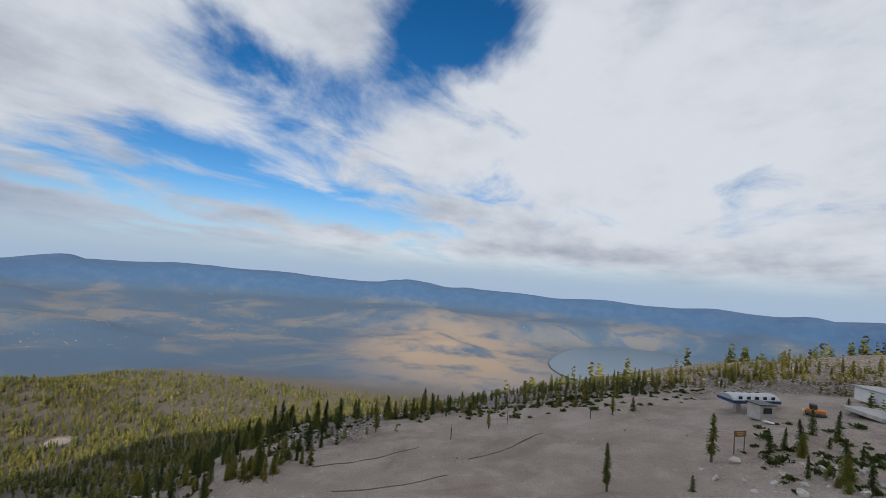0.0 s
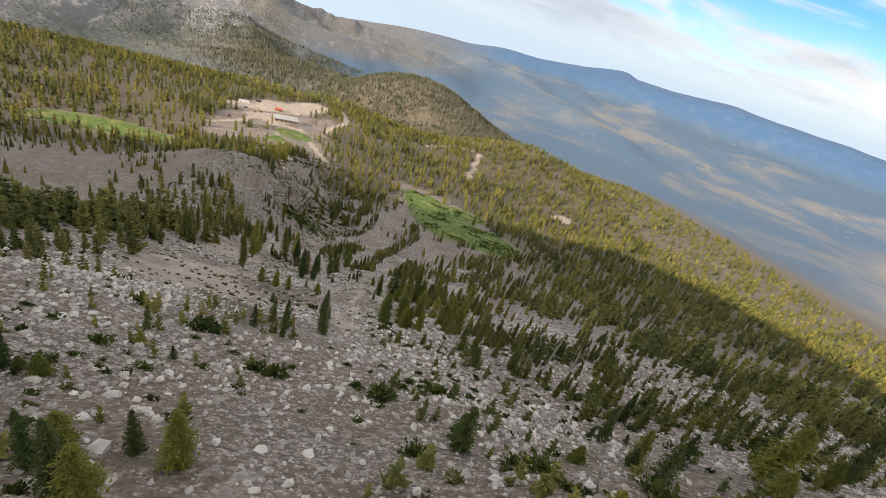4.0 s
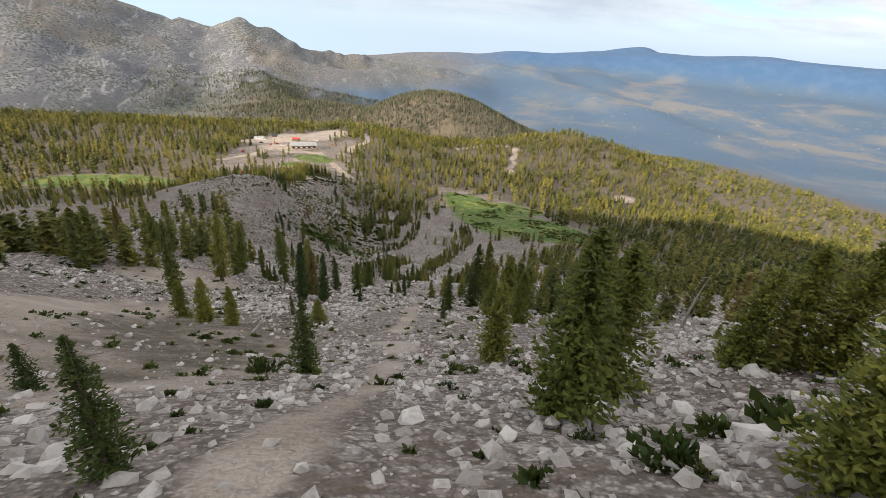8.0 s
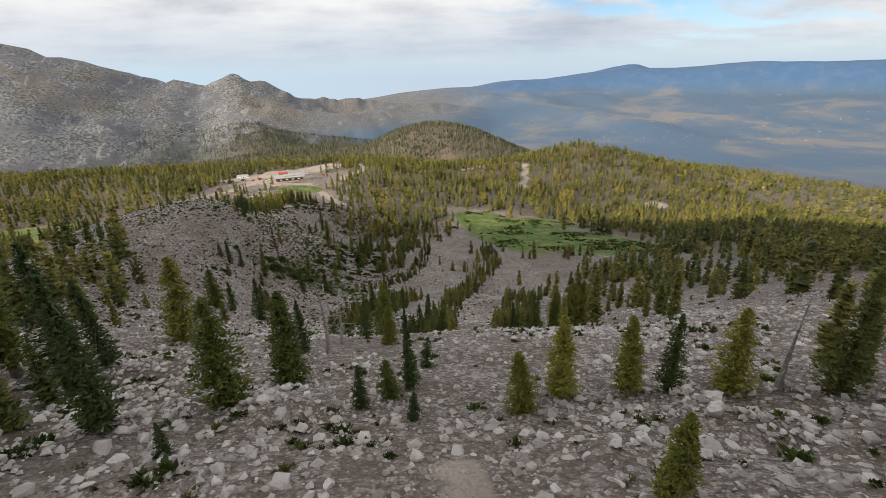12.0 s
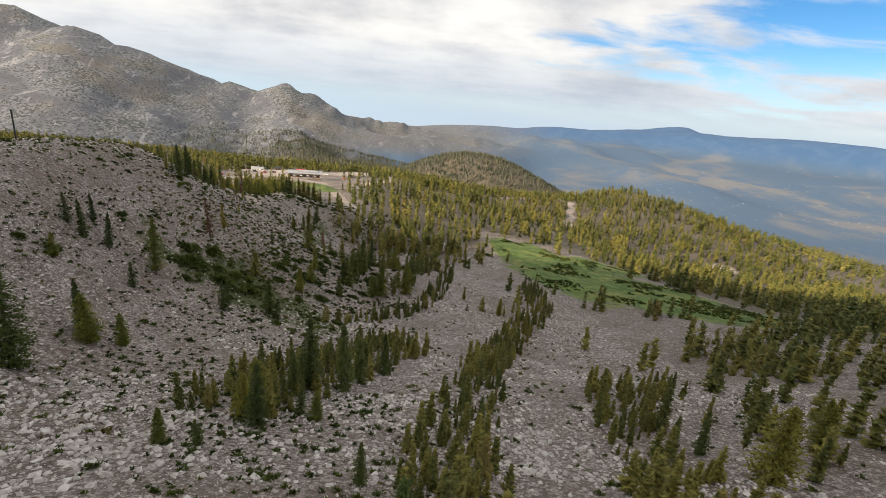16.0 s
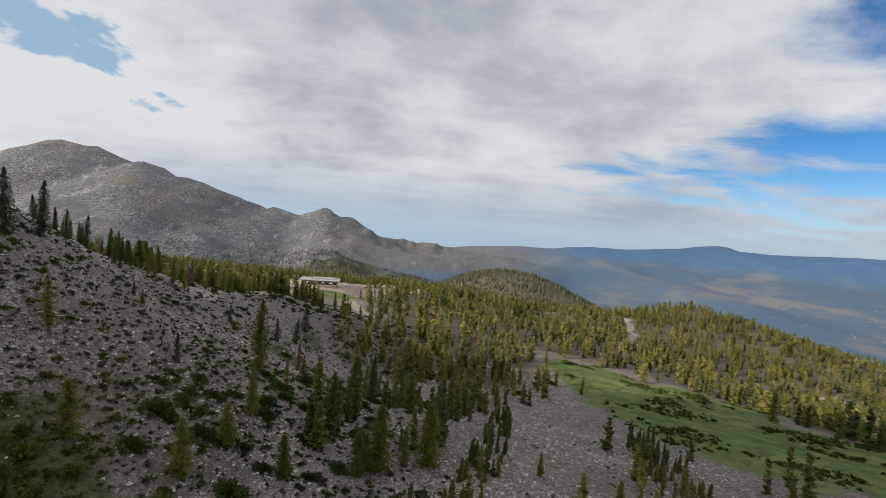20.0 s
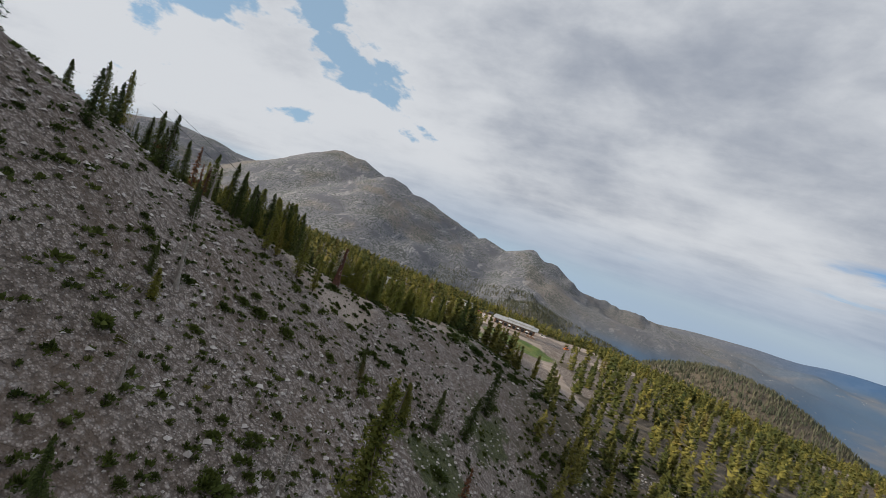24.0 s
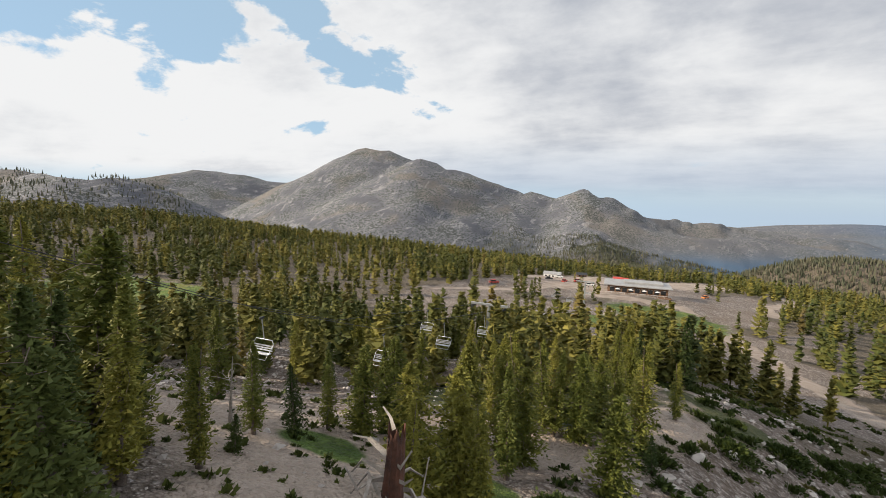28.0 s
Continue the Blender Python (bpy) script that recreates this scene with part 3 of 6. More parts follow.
def near_line(x, y, line, wide):
    """How far inside a band round a broken line: 1 on it, 0 at its edge."""
    best = np.full(np.shape(x), 1e9)
    for (ax, ay), (bx, by) in zip(line, line[1:]):
        dx, dy = bx - ax, by - ay
        u = np.clip(((x - ax) * dx + (y - ay) * dy) / (dx * dx + dy * dy), 0, 1)
        best = np.minimum(best, np.hypot(x - ax - u * dx, y - ay - u * dy))
    return np.clip(1 - best / wide, 0, 1)


def patch(x, y, cx, cy, rx, ry, turn=0.0):
    c, s = math.cos(math.radians(turn)), math.sin(math.radians(turn))
    u, v = ((x - cx) * c + (y - cy) * s) / rx, (-(x - cx) * s + (y - cy) * c) / ry
    return np.clip(1.6 - 0.9 * np.sqrt(u * u + v * v), 0, 1)


def grass_zone(x, y):
    return np.maximum.reduce([patch(x, y, 268, 505, 30, 48, 8), patch(x, y, 304, 470, 28, 36), patch(x, y, 290, 552, 34, 20, 8), patch(x, y, 246, 560, 12, 34), patch(x, y, 262, 572, 12, 20), patch(x, y, 102, 672, 18, 16, -10), patch(x, y, 84, 630, 9, 14), patch(x, y, 88.5, 503, 2.6, 1.8), patch(x, y, 97.5, 505, 2.2, 1.5), patch(x, y, -58, 562, 52, 18, -12)])


ROADS = [
    (((70, 700), (107, 699), (120, 661), (131, 619), (141, 592)), 4.5),
    (((142, 723), (143, 761), (170, 838), (168, 915), (160, 960)), 5),
    (((315, 871), (386, 940), (432, 916), (398, 833), (363, 754)), 5.5),
    (((12, 646), (36, 679), (55, 734), (90, 760)), 5),
    (((82, 667), (90, 620), (96, 585)), 3),
    (((108, 540), (100, 520), (84, 500), (60, 490)), 7),
    (((100, 0), (120, 12), (142, 6), (165, -12)), 9),
]
YARDS = [(70, 738, 30, 22, 0), (36, 800, 34, 18, 10), (74, 850, 34, 46, -10), (108, 915, 26, 46, -10), (540, 730, 22, 10, 30), (640, 1040, 28, 9, 30)]


def sand_zone(x, y):
    v = np.maximum.reduce([0.45 + 0.55 * near_line(x, y, line, w) - 0.45 * (near_line(x, y, line, w) <= 0) for line, w in ROADS])
    v = np.maximum(v, np.maximum.reduce([patch(x, y, *p) for p in YARDS]))
    top = patch(x, y, 101, 491, 7, 8) + patch(x, y, 92, 500, 8, 5) + patch(x, y, 130, 30, 46, 32, -20) + patch(x, y, 96, 62, 22, 18) + patch(x, y, 130, 96, 16, 12)
    run = 0.9 * near_line(x + 7 * fbm(x, y, 13, 3, 73), y, ((138, 150), (140, 167), (142, 184), (146, 208), (149, 219), (153, 238)), 2.6) * ramp(fbm(x, y, 6, 3, 71), -0.25, 0.0)
    west = np.maximum(patch(x, y, 119, 190, 13, 24, -12), 0.9 * patch(x, y, 108, 243, 9, 9)) * ramp(fbm(x, y, 18, 3, 72), -0.35, -0.1)
    return np.clip(np.maximum.reduce([v, top, run, west]), 0, 1)


def brush_zone(x, y):
    band = ramp(x, 60, 90) * (1 - ramp(x, 150, 172)) * ramp(y, 372, 400) * (1 - ramp(y, 600, 640)) * (1 - 0.7 * patch(x, y, 102, 470, 14, 26, -20))
    return np.clip(band * (0.22 + 2.0 * fbm(x, y, 22, 4, 77)) + 0.5 * patch(x, y, 132, 416, 15, 20), 0, 1)


def open_ground(x, y):
    """The cleared land in front of the lodge and round its yard."""
    return ramp(x, 0, 24) * (1 - ramp(x, 140, 165)) * ramp(y + 0.25 * x, 596, 616) * (1 - ramp(y, 800, 860))


def wood_zone(x, y):
    """How thickly trees stand, 0 to 1."""
    plateau = ramp(y, 500, 600) * (1 - ramp(y, 1300, 1500))
    basin = 1 - np.clip(patch(x, y, 225, 470, 70, 110, -10) * 1.3, 0, 1)
    east = ramp(x + 0.3 * y, 330, 460) * ramp(y, 180, 330)
    west = ramp(-x, -60, 20) * ramp(y, 440, 500)
    v = np.maximum.reduce([plateau, east, west]) * np.clip(basin + ramp(y, 600, 680), 0, 1)
    v = np.maximum(v, patch(x, y, 172, 565, 48, 48))
    v = v * (1 - ramp(sand_zone(x, y), 0.25, 0.5)) * (1 - 0.97 * open_ground(x, y) * ramp(fbm(x, y, 24, 2, 151), 0.20, 0.08)) * (1 - ramp(grass_zone(x, y), 0.3, 0.6))
    return np.clip(v, 0, 1)


def graded(fine_a, fine_b, step, far_a, far_b, grow=1.07, most=75.0):
    out = list(np.arange(fine_a, fine_b + step / 2, step))
    v, d = out[-1], step
    while v < far_b:
        d = min(d * grow, most)
        v += d
        out.append(v)
    v, d = out[0], step
    while v > far_a:
        d = min(d * grow, most)
        v -= d
        out.insert(0, v)
    return np.array(out)


def make_ground():
    xs, ys = graded(60, 215, 1.5, -4600, 4700, 1.05), graded(60, 520, 1.5, -2500, 4750, 1.05)
    x, y = np.meshgrid(xs, ys)
    x, y = x.ravel(), y.ravel()
    z = height(x, y)
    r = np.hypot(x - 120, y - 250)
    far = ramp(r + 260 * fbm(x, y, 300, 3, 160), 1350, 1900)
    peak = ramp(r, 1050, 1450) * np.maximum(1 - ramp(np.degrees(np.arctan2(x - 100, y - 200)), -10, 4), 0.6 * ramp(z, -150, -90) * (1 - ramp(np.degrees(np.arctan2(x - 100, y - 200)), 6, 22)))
    slope = ramp(np.maximum.reduce([hill(x, y, *w) for w in WOOD_HILLS]) / 196, 0.10, 0.3)
    peak = peak * (1 - slope)
    nx, ny = len(xs), len(ys)
    i = (np.arange(ny - 1)[:, None] * nx + np.arange(nx - 1)[None, :]).ravel()
    faces = np.stack([i, i + 1, i + nx + 1, i + nx], 1)
    # vale and range mark where the haze-blue colours go
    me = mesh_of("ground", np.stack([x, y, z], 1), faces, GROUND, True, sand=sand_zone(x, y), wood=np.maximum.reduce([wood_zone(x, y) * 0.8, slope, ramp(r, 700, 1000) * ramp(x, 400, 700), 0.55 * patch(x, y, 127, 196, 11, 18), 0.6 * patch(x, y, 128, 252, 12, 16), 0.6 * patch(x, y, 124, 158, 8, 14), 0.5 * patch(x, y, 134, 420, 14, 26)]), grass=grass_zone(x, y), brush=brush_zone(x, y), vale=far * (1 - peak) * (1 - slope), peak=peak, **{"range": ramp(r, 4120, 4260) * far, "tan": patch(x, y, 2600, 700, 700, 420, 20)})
    tagged(new("ground", me), "pale granite scree, sand and forest floor of a mountain", "ground", kind="structure")


make_ground()

# ---- conifers ----
def conifer(rng, high, wide, whorls, arms, sprays, leaf, bare=0.12, ragged=0.25, slim=0.5, taper=0.78):
    """Crown of one conifer: drooping arms set with folded sprays of needles. Returns corners and triangles."""
    k = whorls * arms
    z = np.repeat(np.linspace(bare, 0.97, whorls), arms) + rng.uniform(-0.02, 0.02, k)
    a = rng.uniform(0, 2 * np.pi, k)
    lobe = 0.82 + 0.22 * np.sin(2 * a + rng.uniform(0, 6)) + 0.16 * np.sin(9 * z + 3 * a + rng.uniform(0, 6))
    reach = wide * lobe * np.clip(1 - z, 0.02, 1) ** taper * (1 - ragged * rng.uniform(0, 1, k) ** 0.7) * (0.55 + 0.45 * ramp(z, bare, bare + 0.22))
    u = np.tile((np.arange(sprays) + 0.6) / sprays, k)
    rep = np.repeat(np.arange(k), sprays)
    a2 = a[rep] + rng.normal(0, 0.16, len(rep)) * (0.4 + u)
    rad = reach[rep] * u
    base = np.stack([rad * np.cos(a2), rad * np.sin(a2), z[rep] * high - 0.34 * rad * u + rng.normal(0, 0.04, len(rep)) * high * 0.2], 1)
    yaw = a2 + rng.normal(0, 0.7, len(rep))
    size = leaf * rng.uniform(0.7, 1.35, len(rep)) * (1.15 - 0.5 * z[rep])
    along = np.stack([np.cos(yaw), np.sin(yaw), rng.normal(0.02, 0.35, len(rep))], 1) * size[:, None]
    side = np.stack([-np.sin(yaw), np.cos(yaw), rng.normal(0, 0.35, len(rep))], 1) * (size * slim)[:, None]
    sag = np.zeros_like(base)
    sag[:, 2] = -0.28 * size
    p0, p1 = base - along * 0.5, base + along * 0.75
    p2, p3 = base + side + sag, base - side + sag
    verts = np.stack([p0, p1, p2, p3], 1).reshape(-1, 3)
    b = np.arange(len(rep))[:, None] * 4
    faces = np.concatenate([b + [0, 1, 2], b + [0, 3, 1]], 0)
    return verts, faces


def stem(rng, high, thick, sides=6, rings=5, bend=0.02):
    t = np.linspace(0, 1, rings)
    a = np.arange(sides) * 2 * np.pi / sides
    lean = rng.normal(0, bend, 2) * high
    r = thick * (1 - 0.93 * t) * (1 + 0.5 * np.exp(-t * 14))
    v = np.stack([(r[:, None] * np.cos(a) + lean[0] * t[:, None] ** 2), (r[:, None] * np.sin(a) + lean[1] * t[:, None] ** 2), np.repeat(t[:, None] * high - 0.5 * (t[:, None] == 0), sides, 1)], 2).reshape(-1, 3)
    i = (np.arange(rings - 1)[:, None] * sides + np.arange(sides)).ravel()
    j = (np.arange(rings - 1)[:, None] * sides + (np.arange(sides) + 1) % sides).ravel()
    return v, np.concatenate([np.stack([i, j, j + sides], 1), np.stack([i, j + sides, i + sides], 1)])


def joined(*pieces):
    """Several (corners, triangles) as one."""
    vs, fs, at = [], [], 0
    for v, f in pieces:
        vs.append(v)
        fs.append(f + at)
        at += len(v)
    return np.concatenate(vs), np.concatenate(fs)


def tube(points, r0, r1, sides=5):
    """A tapered limb along a broken line."""
    p = np.array(points, float)
    d = np.gradient(p, axis=0)
    d /= np.linalg.norm(d, axis=1)[:, None] + 1e-9
    side = np.cross(d, (0.31, 0.83, 0.46))
    side /= np.linalg.norm(side, axis=1)[:, None] + 1e-9
    up = np.cross(d, side)
    r = np.linspace(r0, r1, len(p))
    a = np.arange(sides) * 2 * np.pi / sides
    v = (p[:, None] + r[:, None, None] * (np.cos(a)[None, :, None] * side[:, None] + np.sin(a)[None, :, None] * up[:, None])).reshape(-1, 3)
    i = (np.arange(len(p) - 1)[:, None] * sides + np.arange(sides)).ravel()
    j = (np.arange(len(p) - 1)[:, None] * sides + (np.arange(sides) + 1) % sides).ravel()
    return v, np.concatenate([np.stack([i, j, j + sides], 1), np.stack([i, j + sides, i + sides], 1)])


def bare_limbs(rng, high, reach, count, low=0.25, thick=0.03):
    """Dead limbs of a snag."""
    out = []
    for _ in range(count):
        z, a, r = rng.uniform(low, 0.98) * high, rng.uniform(0, 6.28), reach * rng.uniform(0.4, 1.0)
        pts = [(0, 0, z)]
        for k in (0.35, 0.7, 1.0):
            a += rng.normal(0, 0.25)
            pts.append((r * k * math.cos(a), r * k * math.sin(a), z + r * k * rng.uniform(-0.35, 0.4)))
        out.append(tube(pts, thick, thick * 0.25, 3))
    return joined(*out)


def bush(rng, leaves, leaf, flat=0.6):
    """A mound of leafy sprays, one metre in radius."""
    a, u = rng.uniform(0, 6.28, leaves), rng.uniform(0, 1, leaves)
    up = np.sqrt(1 - u * u)
    lump = 0.72 + 0.28 * np.sin(3 * a + 5 * u) * np.cos(5 * a - 2) + rng.normal(0, 0.07, leaves)
    r = lump * rng.uniform(0.75, 1.0, leaves)
    base = np.stack([r * u * np.cos(a), r * u * np.sin(a), r * up * flat], 1)
    out = base / (np.linalg.norm(base, axis=1)[:, None] + 1e-6) + rng.normal(0, 0.45, (leaves, 3))
    out[:, 2] += 0.35
    out /= np.linalg.norm(out, axis=1)[:, None]
    side = np.cross(out, rng.normal(0, 1, (leaves, 3)))
    side /= np.linalg.norm(side, axis=1)[:, None]
    size = (leaf * rng.uniform(0.6, 1.4, leaves))[:, None]
    v = np.stack([base - out * size * 0.4, base + out * size, base + side * size * 0.5, base - side * size * 0.5], 1).reshape(-1, 3)
    b = np.arange(leaves)[:, None] * 4
    return v, np.concatenate([b + [0, 1, 2], b + [0, 3, 1]])


def scatter(rng, count, box, chance):
    """Points thrown over a box of the plan and kept by chance(x, y)."""
    x, y = rng.uniform(box[0], box[1], count), rng.uniform(box[2], box[3], count)
    keep = rng.uniform(0, 1, count) < chance(x, y)
    return x[keep], y[keep]


def crowd(rng, kinds, x, y, z, size):
    """Many copies of a few shapes joined into one set of corners and triangles, with a tint for each copy."""
    vs, fs, ts, at = [], [], [], 0
    pick, turn = rng.integers(0, len(kinds), len(x)), rng.uniform(0, 2 * np.pi, len(x))
    tint = rng.uniform(0, 1, len(x))
    for k, (v, f) in enumerate(kinds):
        w = np.nonzero(pick == k)[0]
        if not len(w):
            continue
        c, s, g = np.cos(turn[w])[:, None], np.sin(turn[w])[:, None], size[w][:, None]
        fat = rng.uniform(0.85, 1.2, len(w))[:, None] * g
        p = np.stack([(v[:, 0] * c - v[:, 1] * s) * fat + x[w][:, None], (v[:, 0] * s + v[:, 1] * c) * fat + y[w][:, None], v[:, 2] * g + z[w][:, None]], 2)
        vs.append(p.reshape(-1, 3))
        fs.append((f[None] + (np.arange(len(w)) * len(v))[:, None, None] + at).reshape(-1, 3))
        ts.append(np.repeat(tint[w], len(v)))
        at += len(w) * len(v)
    return np.concatenate(vs), np.concatenate(fs), np.concatenate(ts)


rng = np.random.default_rng(7)
SMALL = [joined(conifer(rng, 1.0, w, 11, 4, 1, 0.17, 0.10, 0.45, 0.5, 0.66), stem(rng, 1.0, 0.014, 3, 2)) for w in (0.17, 0.20, 0.24, 0.27, 0.15)]
TINY = [conifer(rng, 1.0, 0.15, 5, 3, 1, 0.32, 0.12) for _ in range(5)]
MIDDLE = [joined(conifer(rng, 1.0, w, 12, 5, 2, 0.12, b, 0.4), stem(rng, 1.0, 0.016, 3, 2)) for w, b in ((0.24, 0.1), (0.28, 0.16), (0.32, 0.08), (0.21, 0.2), (0.35, 0.05), (0.26, 0.12))]
NEAR = [joined(conifer(rng, 1.0, w, 14, 6, 3, 0.10, b, 0.4, 0.38), stem(rng, 1.0, 0.016, 4, 2)) for w, b in ((0.21, 0.08), (0.25, 0.12), (0.32, 0.05), (0.18, 0.2), (0.36, 0.04), (0.23, 0.1))]
SHORT = [joined(conifer(rng, 1.0, w, 6, 4, 2, 0.22, 0.04, 0.4, 0.35)) for w in (0.3, 0.36, 0.42, 0.26)]
SPIKE = [(np.array([[0.16, 0, 0.05], [-0.08, 0.14, 0.05], [-0.08, -0.14, 0.05], [0, 0, 1.0]]), np.array([[0, 1, 3], [1, 2, 3], [2, 0, 3]]))]


def forest(name, label, count, box, chance, kinds, lo, hi, seed, category="forest", mat=None, sink=0.2):
    r = np.random.default_rng(seed)
    x, y = scatter(r, count, box, chance)
    size = r.uniform(lo, hi, len(x)) * (0.7 + 0.5 * r.uniform(0, 1, len(x)))
    v, f, t = crowd(r, kinds, x, y, height(x, y) - sink * np.minimum(size, 1), size)
    tagged(new(name, mesh_of(name, v, f, mat or PINES, False, tint=t)), label, category, kind="stuff")


LODGE_VIEW = ((101, 575), (95, 650), (86, 735))


def plateau_wood(x, y):
    return wood_zone(x, y) * (0.75 + 1.0 * fbm(x, y, 60, 3, 90)) * (1 - ramp(y, 1000, 1100) * 0.4) * (1 - bench_wood(x, y, 1)) * (near_line(x, y, LODGE_VIEW, 17) <= 0)


def bench_wood(x, y, whole=0.72):
    """The tall stand on the bench beside the end of the flight."""
    v = ramp(x, -60, -30) * (1 - ramp(x, 112, 126)) * ramp(y + 0.25 * x, 508, 520) * (1 - ramp(y, 572, 586))
    return v * whole * (1 - 0.9 * (np.hypot(x - 97, y - 497) < 13)) * (1 - ramp(grass_zone(x, y), 0.3, 0.6)) * (1 - (np.abs(x - 82) < 4) * 0.85) * (1 - ramp(x - 99 - 0.25 * (y - 515), 0, 4))


def east_edge(y):
    """Where the wood east of the scree begins."""
    return np.interp(y, (100, 130, 170, 200, 240, 255, 300, 332, 356, 366, 392, 430, 446, 475, 500), (172, 158, 156, 165, 166, 168, 186, 200, 212, 238, 246, 253, 262, 305, 340))


def west_edge(y):
    return np.interp(y, (110, 150, 200, 230, 260, 300, 330, 360, 380), (106, 104, 98, 104, 118, 116, 104, 92, 84))


def slope_wood(x, y):
    east = ramp(x - east_edge(y), -2, 6) * ramp(y, 112, 130) * (1 - ramp(y, 460, 520)) * np.clip(0.34 + 1.5 * fbm(x, y, 26, 3, 91) - 0.3 * (1 - ramp(y, 215, 260)) * ramp(x - east_edge(y), 18, 40), 0.05, 1) * (x < 332)
    west = ramp(west_edge(y) - x, -1, 10) * ramp(y, 105, 140) * (1 - ramp(y, 360, 400)) * np.clip(0.30 + 1.5 * fbm(x, y, 26, 3, 92), 0.02, 1)
    scree = 0.42 * ramp(x - 0.22 * (y - 430), 132, 140) * (1 - ramp(x - 0.55 * (y - 430), 158, 166)) * ramp(y, 426, 442) * (1 - ramp(y, 540, 570)) * ramp(fbm(x, y, 22, 3, 96), -0.10, 0.10)
    basin = 0.05 * patch(x, y, 236, 430, 30, 60, -15) * (1 - ramp(grass_zone(x, y), 0.2, 0.5))
    return np.clip(np.maximum.reduce([east, west, scree, basin]), 0, 0.95) * (np.abs(x - path_x(y)) > 5) * (np.hypot(x - 103, y - 490) > 40) * (1 - ramp(grass_zone(x, y), 0.35, 0.6))


def path_x(y):
    """Easting of the open run of stones that the flight follows."""
    return np.interp(y, (60, 132, 150, 167, 184, 208, 219, 243, 259, 300, 317, 338, 361, 420), (112, 135, 137, 140, 142, 146, 149, 154, 159, 168, 173, 184, 194, 222))


STRIPS = ((((161, 298), (165, 315), (170, 334), (181, 366), (188, 383), (198, 404), (210, 426), (223, 446), (228, 474)), 5.2), (((146, 343), (152, 358), (160, 368), (166, 386)), 8.0), (((149, 404), (158, 412), (168, 421), (177, 433), (184, 450), (190, 474)), 3.2), (((179, 300), (184, 310), (193, 332), (200, 355), (211, 358)), 5.5), (((120, 258), (130, 250)), 3.0))


def strip_wood(x, y):
    return np.maximum.reduce([ramp(near_line(x, y, line, w), 0.0, 0.35) for line, w in STRIPS]) * 0.95


FLIGHT = ((126, 85), (133, 121), (150, 230), (163, 311), (166, 361), (161, 396), (142, 433), (107, 484), (95, 505))


LAST_LEG = ((142, 433), (107, 484))


def top_wood(x, y):
    v = ramp(fbm(x, y, 30, 3, 99), -0.06, 0.10) * (1 - ramp(sand_zone(x, y), 0.4, 0.75))
    return np.maximum(v, 0.8 * ramp(x, 172, 190)) * 0.9 * ((x > 138) | (x < 122) | (y > 62) | (y < 6)) * (np.abs(x - path_x(y)) > 5) * (np.hypot(x - 157, y) > 9)


def hill_wood(x, y):
    z = height(x, y)
    return 0.85 * ramp(fbm(x, y, 160, 3, 95), -0.3, -0.05) * ramp(z, -195, -150) * (1 - ramp(z, 60, 160)) * (0.2 + 0.8 * ramp(x, -450, -150))


def outer(x, y):
    return 0.9 * wood_zone(x, y) * np.maximum(ramp(x, 600, 760), np.maximum(ramp(y, 960, 1050), ramp(-x, 350, 450)))


def brow(x, y):
    return 0.8 * ramp(fbm(x, y, 90, 3, 97), -0.1, 0.1) * (1 - wood_zone(x, y)) * ramp(x, 250, 300)


forest("forest", "golden-green conifer forest on the plateau below the slope", 18500, (-500, 760, 190, 1050), lambda x, y: plateau_wood(x, y) * (1 - (slope_wood(x, y) > 0.03)) * (near_line(x, y, FLIGHT, 52) <= 0) * (near_line(x, y, LAST_LEG, 105) <= 0), SMALL, 8, 13, 1)
forest("edge_forest", "tall golden-green conifers below the spur", 3600, (60, 260, 480, 640), lambda x, y: (0.7 - 0.5 * ramp(x, 96, 110) * (1 - ramp(x, 150, 170))) * plateau_wood(x, y) * (near_line(x, y, FLIGHT, 50) <= 0) * (near_line(x, y, LAST_LEG, 105) > 0), NEAR, 6.5, 10.5, 28)
forest("far_forest", "distant conifer forest on the slopes beyond the plateau", 10000, (-700, 1250, 150, 1500), outer, TINY, 9, 14, 2)
forest("hillside_forest", "far conifer forest on the hills beyond the plateau", 76000, (-700, 1200, 1380, 2600), hill_wood, SPIKE, 9, 15, 3, "forest", HAZED_PINES)
forest("west_hill_forest", "scattered far conifers on the western hills", 14000, (-2100, -650, 800, 1750), lambda x, y: 0.5 * ramp(fbm(x, y, 120, 3, 96), -0.1, 0.1), SPIKE, 9, 14, 16, "forest", HAZED_PINES)
forest("brow_forest", "sparse conifers on the eastern brow of the mountain", 5000, (250, 800, -200, 330), brow, TINY, 4, 8, 9)
forest("slope_trees", "mixed green and yellow conifers on the steep stony slope", 13000, (40, 330, 100, 540), lambda x, y: slope_wood(x, y) * (near_line(x, y, FLIGHT, 58) > 0) * (np.abs(x - path_x(y)) > 9) * ramp(y, 165, 195), NEAR, 4.0, 9.0, 4, "trees")
forest("head_trees", "short wind-bent conifers at the head of the stony slope", 9000, (95, 230, 100, 200), lambda x, y: np.clip(slope_wood(x, y), 0, 0.6) * (1 - ramp(y, 165, 195)) * (np.abs(x - path_x(y)) > 17), NEAR, 2.0, 4.6, 29, "trees")
forest("upper_wood", "conifer wood on the flanks of the open slope", 13000, (40, 330, 100, 540), lambda x, y: slope_wood(x, y) * (near_line(x, y, FLIGHT, 58) <= 0) * (y > 150), SMALL, 5.0, 10.0, 14, "trees")
forest("west_slope_wood", "scattered conifers on the western flank of the mountain", 9000, (-420, 42, 20, 500), lambda x, y: np.clip(0.25 + 1.6 * fbm(x, y, 60, 3, 150), 0, 0.9), SPIKE, 4, 9, 27, "trees")
